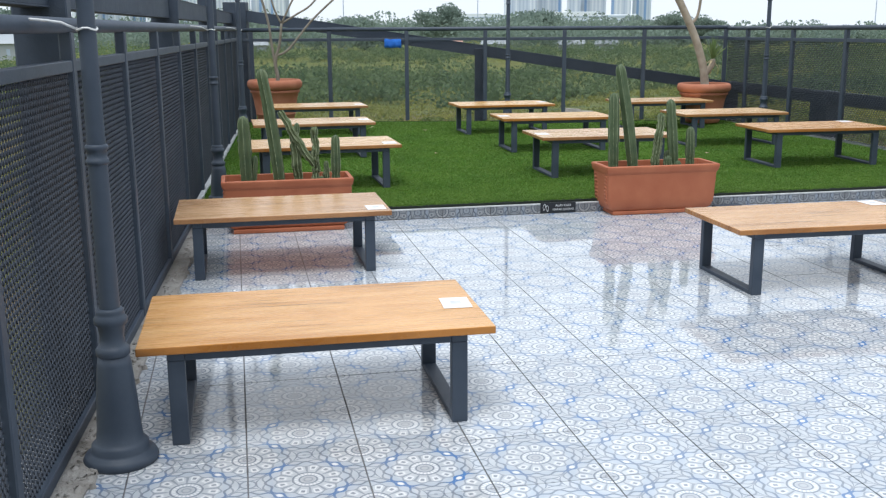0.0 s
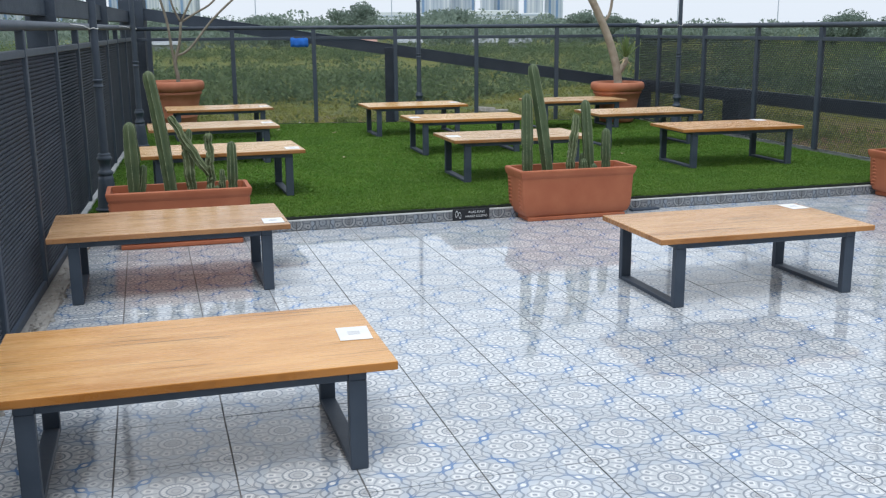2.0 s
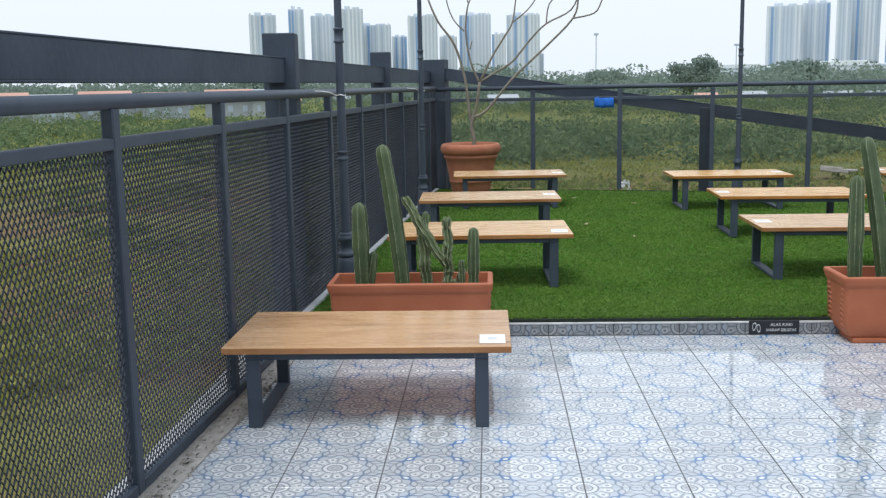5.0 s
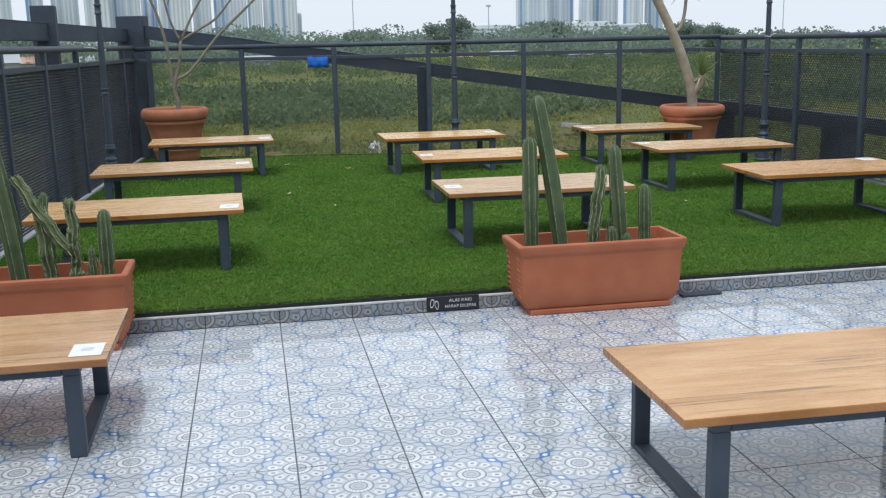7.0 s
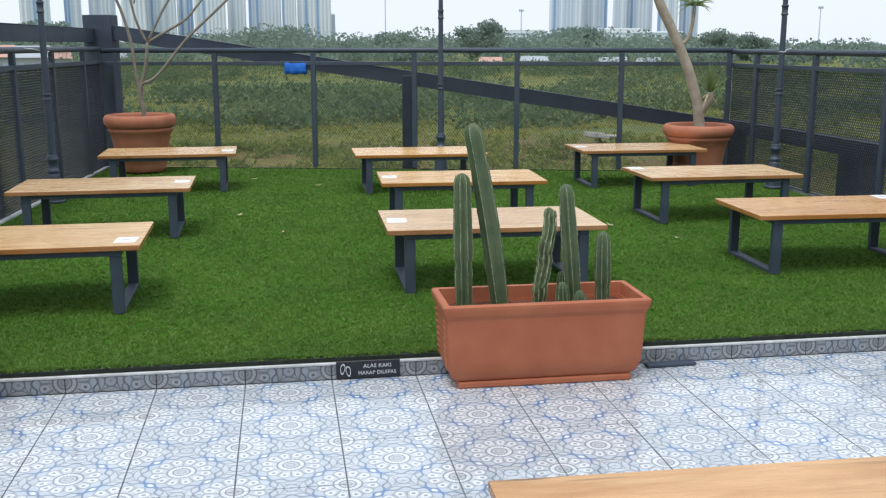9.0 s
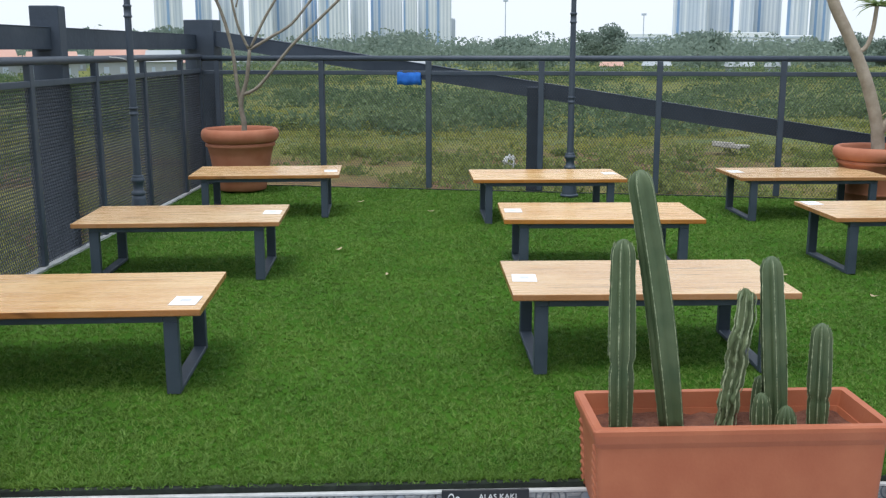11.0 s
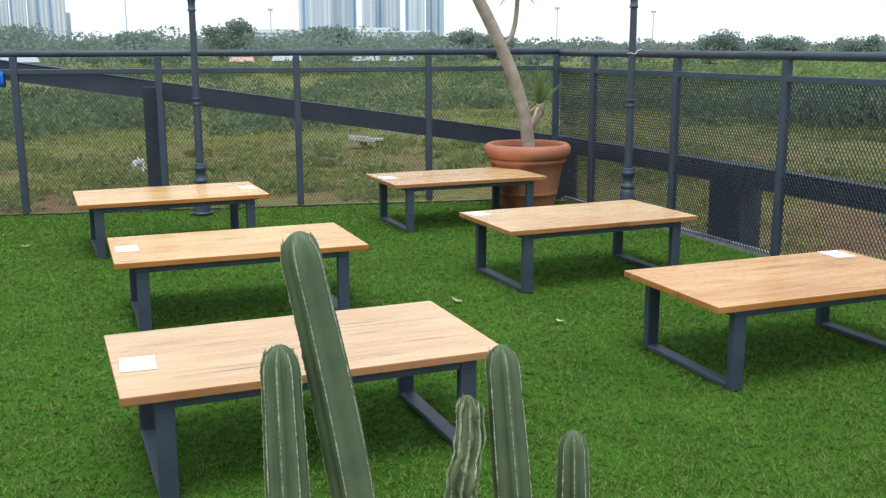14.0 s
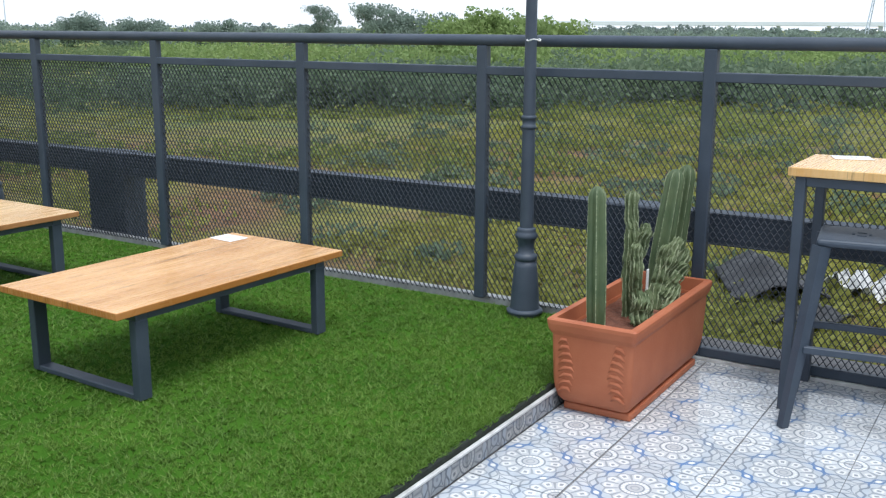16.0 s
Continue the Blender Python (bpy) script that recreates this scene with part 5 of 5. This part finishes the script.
for b, dd, wd, ht, rm in ((-26.5, 230, 5, 4.0, ROOF_RED), (-24.0, 240, 7, 4.2, SHED), (-20.5, 235, 7, 3.9, ROOF_RED), (-18.0, 245, 5, 4.0, SHED), (-12.0, 235, 5, 3.7, ROOF_RED), (-9.0, 240, 4, 3.6, SHED),
                          (0.4, 225, 7, 2.8, SHED), (12.0, 225, 5, 2.4, ROOF_RED), (14.5, 228, 6, 2.6, SHED), (19.0, 225, 6, 2.4, SHED), (21.0, 225, 5, 2.4, SHED), (72.0, 190, 10, 2.4, SHED), (78.0, 200, 9, 2.4, SHED),
                          (-29.5, 178, 9, 5.0, ROOF_RED), (-27.6, 182, 8, 5.2, ROOF_RED), (-25.2, 180, 7, 4.8, SHED), (-22.4, 184, 9, 5.2, ROOF_RED), (-19.2, 182, 8, 4.8, ROOF_RED), (-15.6, 186, 9, 5.1, ROOF_RED), (-13.4, 184, 6, 5.0, SHED)):
    house(b, dd, wd, ht, rm, "low distant house with a pitched roof among trees" if rm is ROOF_RED else "low pale shed with a sheet roof among trees")

vd = thing("viaduct", Matrix.Translation((900 * math.sin(radians(74)), 900 * math.cos(radians(74)), GROUND)) @ Matrix.Rotation(radians(-74), 4, "Z"), "long pale raised road on piers at the horizon", "viaduct")
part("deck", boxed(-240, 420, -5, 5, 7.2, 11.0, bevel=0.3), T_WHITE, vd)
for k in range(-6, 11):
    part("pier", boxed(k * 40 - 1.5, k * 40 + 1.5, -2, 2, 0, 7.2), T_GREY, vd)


def mast(bearing_deg, dist, height, spread_w, label, name):
    m = thing(name, Matrix.Translation((dist * math.sin(radians(bearing_deg)), dist * math.cos(radians(bearing_deg)), GROUND)), label, "mast", "far masts")
    bm = bmesh.new()
    if spread_w:
        for sx in (-1, 1):
            for sy in (-1, 1):
                tube(bm, [(sx * spread_w, sy * spread_w, 0), (sx * spread_w * 0.12, sy * spread_w * 0.12, height)], 0.25, 5)
        for k in range(1, 8):
            w = spread_w * (1 - 0.88 * k / 8)
            z = height * k / 8
            for s in (-1, 1):
                tube(bm, [(-w, s * w, z), (w, s * w, z)], 0.14, 4)
                tube(bm, [(-w, s * w, z), (w * 0.9, s * w * 0.9, z + height / 9)], 0.14, 4)
    else:
        tube(bm, [(0, 0, 0), (0, 0, height)], [dist * 0.0006, dist * 0.0004], 6)
        box(bm, -dist * 0.0022, dist * 0.0022, -0.5, 0.5, height, height + dist * 0.002)
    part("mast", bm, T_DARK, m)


mast(5.9, 420, 24, 0, "floodlight mast beyond the trees", "light_mast")
mast(13.6, 600, 24, 0, "floodlight mast beyond the trees", "light_mast")
mast(29.7, 500, 21, 0, "thin mast at the horizon", "light_mast")
mast(35.0, 500, 19, 0, "thin mast at the horizon", "light_mast")
mast(81.5, 500, 34, 4.5, "steel lattice pylon at the horizon", "pylon")

# rubble and a pale heap on the field
rb = thing("rubble_slab", pose(14.6, 41.0, float(ground_height(np.array(14.6), np.array(41.0))) + 0.22, 0, 0, -10), "broken pale concrete slabs lying in the field", "rubble")
rng = random.Random(8)
for k in range(4):
    part("slab", boxed(-0.7 + k * 0.3, -0.2 + k * 0.3 + rng.uniform(0, 0.3), -0.5, 0.6, 0.0, 0.12 + rng.uniform(0, 0.14), bevel=0.03), CEMENT, rb, at=pose(0, 0, 0.1, rng.uniform(-8, 8), rng.uniform(-8, 8), rng.uniform(-20, 20)))
hp = thing("plastic_heap", pose(4.2, 36.5, float(ground_height(np.array(4.2), np.array(36.5)))), "heap of pale plastic sheeting on the field", "rubbish")
bm = bmesh.new()
bmesh.ops.create_icosphere(bm, subdivisions=4, radius=0.24)
for v in bm.verts:
    v.co *= 1 + 0.7 * noise.noise(v.co * 6.0) + 0.5 * noise.noise(v.co * 17.0)
    v.co.z = max(v.co.z * 1.2 + 0.15, -0.05)
part("sheeting", bm, WORN_WHITE, hp)

# ranker weeds and low dark shrubs on the near side field
x, y, a, d = spread(2600, 52, 98, 13, 48, 1.0)
keep = patchy(x, y, 0.09, 12.0) + 0.5 * patchy(x, y, 0.3, 2.0) > 0.0
x, y, d = x[keep], y[keep], d[keep]
r = rg.uniform(0.25, 0.8, len(x))
V, F = leaf_cloud(np.stack([x, y, ground_height(x, y) + 0.08], 1), np.stack([r, r * 0.32], 1), 40, 0.08, 0.2, 1.0)
tagged(new("side_weeds", arrays("side_weeds", V, F, WEED)), "yellow-green weeds over the field beside the terrace", "weeds", kind="stuff")
x, y, a, d = spread(90, 52, 98, 19, 52, 1.0)
r = rg.uniform(0.25, 0.75, len(x))
V, F = leaf_cloud(np.stack([x, y, ground_height(x, y) + r * 0.3], 1), np.stack([r * 1.3, r * 0.6], 1), 160, 0.09, 0.5)
tagged(new("side_shrubs", arrays("side_shrubs", V, F, HAZED_THICKET)), "low dark green shrubs scattered beside the terrace", "bushes", kind="stuff")

# dark tarpaulin and sheets dumped on the field
TARP = plain("black_plastic", (0.009, 0.010, 0.013), (0.018, 0.020, 0.025), 3, 0.6, 0.0, 0.2)
for tx, ty, turn, sx, sy, rise, label in ((18.7, 2.55, 25, 0.95, 0.85, 0.55, "crumpled black tarpaulin tented over weeds"),
                                          (17.0, 1.45, -20, 0.62, 0.42, 0.16, "scrap of black tarpaulin lying among weeds")):
    tp = thing("tarpaulin", pose(tx, ty, GROUND - 0.35, 0, 0, turn), label, "tarpaulin", "dumped sheets")
    bm = bmesh.new()
    bmesh.ops.create_grid(bm, x_segments=24, y_segments=24, size=1.0)
    for v in bm.verts:
        ridge = max(0.0, 1 - abs(v.co.y - 0.25 * v.co.x)) * (0.75 + 0.25 * v.co.x)
        v.co = Vector((v.co.x * sx * (1 + 0.2 * noise.noise(v.co * 4)), v.co.y * sy * (1 + 0.2 * noise.noise(v.co * 3 + Vector((7, 0, 0)))),
                       0.2 + rise * ridge + 0.12 * noise.noise(v.co * 1.5) + 0.03 * noise.noise(v.co * 5)))
    part("sheet", bm, TARP, tp, smooth=True).modifiers.new("thick", "SOLIDIFY").thickness = 0.03

ps = thing("plastic_sheet", pose(19.6, 1.0, GROUND - 0.35, 0, 0, 60), "crumpled pale plastic sheet lying among weeds", "rubbish")
bm = bmesh.new()
bmesh.ops.create_grid(bm, x_segments=26, y_segments=26, size=1.0)
for v in bm.verts:
    v.co = Vector((v.co.x * (0.6 + 0.2 * noise.noise(v.co * 3)), v.co.y * (0.45 + 0.2 * noise.noise(v.co * 2 + Vector((4, 0, 0)))), 0.25 + 0.35 * noise.noise(v.co * 2.3) + 0.12 * noise.noise(v.co * 7)))
ob = part("sheet", bm, WORN_WHITE, ps)
ob.modifiers.new("thick", "SOLIDIFY").thickness = 0.012

# ---- turf blades ----
def blades(n, y0, y1, height, seed):
    """Tufts of blades, denser towards the step; the sparser ones further off are broader."""
    g = np.random.default_rng(seed)
    tufts = n // 4
    ty = y0 + (y1 - y0) * g.uniform(0, 1, tufts) ** 1.7
    tx = g.uniform(-2.75, RIGHT, tufts)
    tall = g.uniform(0.6, 1.25, tufts)
    tuft = g.integers(0, tufts, n)
    x = tx[tuft] + g.normal(0, 0.0055, n)
    y = np.maximum(ty[tuft] + g.normal(0, 0.0045, n), y0)
    ok = (x > LEFT(y) + 0.05) & (x < RIGHT - 0.05) & (y < FAR(x) - 0.05)
    for seam in (1.40, 3.40, 5.40):
        ok &= np.abs(y - seam - 0.004 * np.sin(x * 5)) > 0.006
    x, y, tall = x[ok], y[ok], tall[tuft[ok]]
    m = len(x)
    a = g.uniform(0, math.tau, m)
    h = height * g.uniform(0.7, 1.15, m) * tall
    lean = g.normal(0, 0.85, (m, 2)) * h[:, None]
    w = g.uniform(0.0020, 0.0034, m) * (1 + 0.16 * np.clip(y, 0, 8))
    p = np.stack([x, y, np.full(m, GRASS - 0.015)], 1)
    o = np.stack([np.cos(a) * w, np.sin(a) * w, np.zeros(m)], 1)
    tip = p + np.stack([lean[:, 0], lean[:, 1], h], 1)
    V = np.stack([p - o, p + o, tip], 1).reshape(-1, 3)
    return V, np.arange(len(V)).reshape(-1, 3)


for n, y0, y1, h, sd in ((570000, TURF_Y - 0.016, 7.7, 0.016, 1), (2200, TURF_Y - 0.036, TURF_Y - 0.016, 0.017, 2)):
    V, F = blades(n, y0, y1, h, sd)
    ob = new("turf_blades", arrays("turf_blades", V, F, TURF_BLADE))
    ob.parent = turf
    ob["kind"] = "stuff"
    ob["label"] = "short green artificial grass blades"

# broken mortar and tile chips along the cut edge of the floor
g = np.random.default_rng(17)
V, F = [], []
for k in range(420):
    yy = g.uniform(-6.0, -0.1)
    xx = LEFT(yy) + g.uniform(0.035, 0.135)
    s = g.uniform(0.006, 0.022) * np.array([1.0, g.uniform(0.7, 2.0), 0.45])
    a = g.uniform(0, math.tau)
    base = len(V)
    ring = [(xx + s[0] * math.cos(a + q) * g.uniform(0.7, 1.2), yy + s[1] * math.sin(a + q) * g.uniform(0.7, 1.2)) for q in np.arange(5) * math.tau / 5]
    V += [(p, q, 0.0) for p, q in ring] + [(p * 0.75 + xx * 0.25, q * 0.75 + yy * 0.25, 0.008 + s[2]) for p, q in ring]
    F += [(base + i, base + (i + 1) % 5, base + 5 + (i + 1) % 5, base + 5 + i) for i in range(5)] + [(base + 5, base + 6, base + 7, base + 8), (base + 5, base + 8, base + 9, base + 9)]
F = [f for f in F if len(set(f)) == 4]
tagged(new("mortar_chips", arrays("mortar_chips", np.array(V), np.array(F), CEMENT)), "broken mortar and tile chips along the fence", "rubble", kind="stuff")

# fallen leaves and scraps on the turf
rng = random.Random(21)
for x, y in ((-0.62, 3.9), (-0.25, 3.05), (0.1, 5.6), (2.3, 2.95), (2.62, 2.35), (-0.55, 6.2)):
    lf = thing("fallen_leaf", pose(x, y, GRASS + 0.010, rng.uniform(-10, 10), rng.uniform(-10, 10), rng.uniform(0, 360)), "small dry leaf lying on the turf", "leaf", "fallen leaves")
    bm = bmesh.new()
    a = [bm.verts.new((0.035 * math.cos(math.tau * k / 10), 0.013 * math.sin(math.tau * k / 10), 0.006 * math.cos(2 * math.tau * k / 10))) for k in range(10)]
    c = bm.verts.new((0, 0, -0.002))
    for k in range(10):
        bm.faces.new((a[k], a[(k + 1) % 10], c))
    part("blade", bm, DRY_LEAF, lf)

# ---- tiles, piece by piece ----
GAP = 0.0025


def tile_mesh(w, d, low, high):
    """A square tile; low and high are its margins to the joints before and behind it."""
    bm = bmesh.new()
    box(bm, GAP, w - GAP, low, d - high, -0.003, 0.0)
    top = [e for e in bm.edges if all(abs(v.co.z) < 1e-6 for v in e.verts)]
    bmesh.ops.bevel(bm, geom=top, offset=0.0007, segments=1, affect="EDGES")
    return mesh_from("tile", bm, TILES)


meshes = {}
rest_v, rest_f = [], []
rng = random.Random(2)
for i in range(-8, 13):
    # square tiles in columns; every other cross joint is open and dark, the rest are tight, staggered between the fields
    rows = [KERB_Y - 0.002, TILE_Y]
    while rows[-1] > BACK:
        rows.append(rows[-1] - TILE)
    x0, x1 = TILE_X + TILE * i, TILE_X + TILE * (i + 1)
    for j, (top, y0) in enumerate(zip(rows, rows[1:])):
        depth = top - y0
        y0 = max(y0, BACK)
        edge = max(LEFT(y0), LEFT(y0 + depth)) + 0.09
        lim = RIGHT - 0.035
        if x1 < edge + 0.03 or x0 > lim - 0.03:
            continue
        xa, xb = max(x0, edge), min(x1, lim)
        open_low = j == 0 or (j + (1 if i >= 0 else 0)) % 2 == 0
        open_high = j <= 1 or not open_low
        low = 0.0042 if j == 0 and i >= 6 else GAP if open_low else 0.0011
        high = 0.0042 if j == 1 and i >= 6 else GAP if open_high else 0.0011
        if top > -4.9:
            key = (round(xb - xa, 4), round(depth, 4), low, high)
            if key not in meshes:
                meshes[key] = tile_mesh(*key)
            ob = new("tile", meshes[key])
            ob.parent = floor
            ob.matrix_basis = pose(xa, y0, rng.uniform(-0.0004, 0.0004), rng.uniform(-0.05, 0.05), rng.uniform(-0.05, 0.05), 0)
        else:
            b = len(rest_v)
            rest_v += [(xa + GAP, y0 + low, 0), (xb - GAP, y0 + low, 0), (xb - GAP, y0 + depth - high, 0), (xa + GAP, y0 + depth - high, 0)]
            rest_v += [(p[0], p[1], -0.003) for p in rest_v[b:b + 4]]
            rest_f += [(b, b + 1, b + 2, b + 3)] + [(b + k, b + 4 + k, b + 4 + (k + 1) % 4, b + (k + 1) % 4) for k in range(4)]
ob = new("tiles_behind", arrays("tiles_behind", np.array(rest_v), np.array(rest_f), TILES))
for poly in ob.data.polygons:
    poly.use_smooth = False
ob.parent = floor
ob["kind"] = "stuff"

# riser tiles on the step, in the darkened copy of the floor print
for i in range(-7, 13):
    x0, x1 = max(TILE_X + TILE * i, LEFT(0) + 0.03), min(TILE_X + TILE * (i + 1), RIGHT - 0.04)
    if x1 - x0 < 0.02:
        continue
    ob = new("tile", mesh_from("riser_tile", boxed(x0 + 0.002, x1 - 0.002, KERB_Y, KERB_Y + 0.011, 0.001, 0.0675, bevel=0.0012), SHADED_RISER_TILES))
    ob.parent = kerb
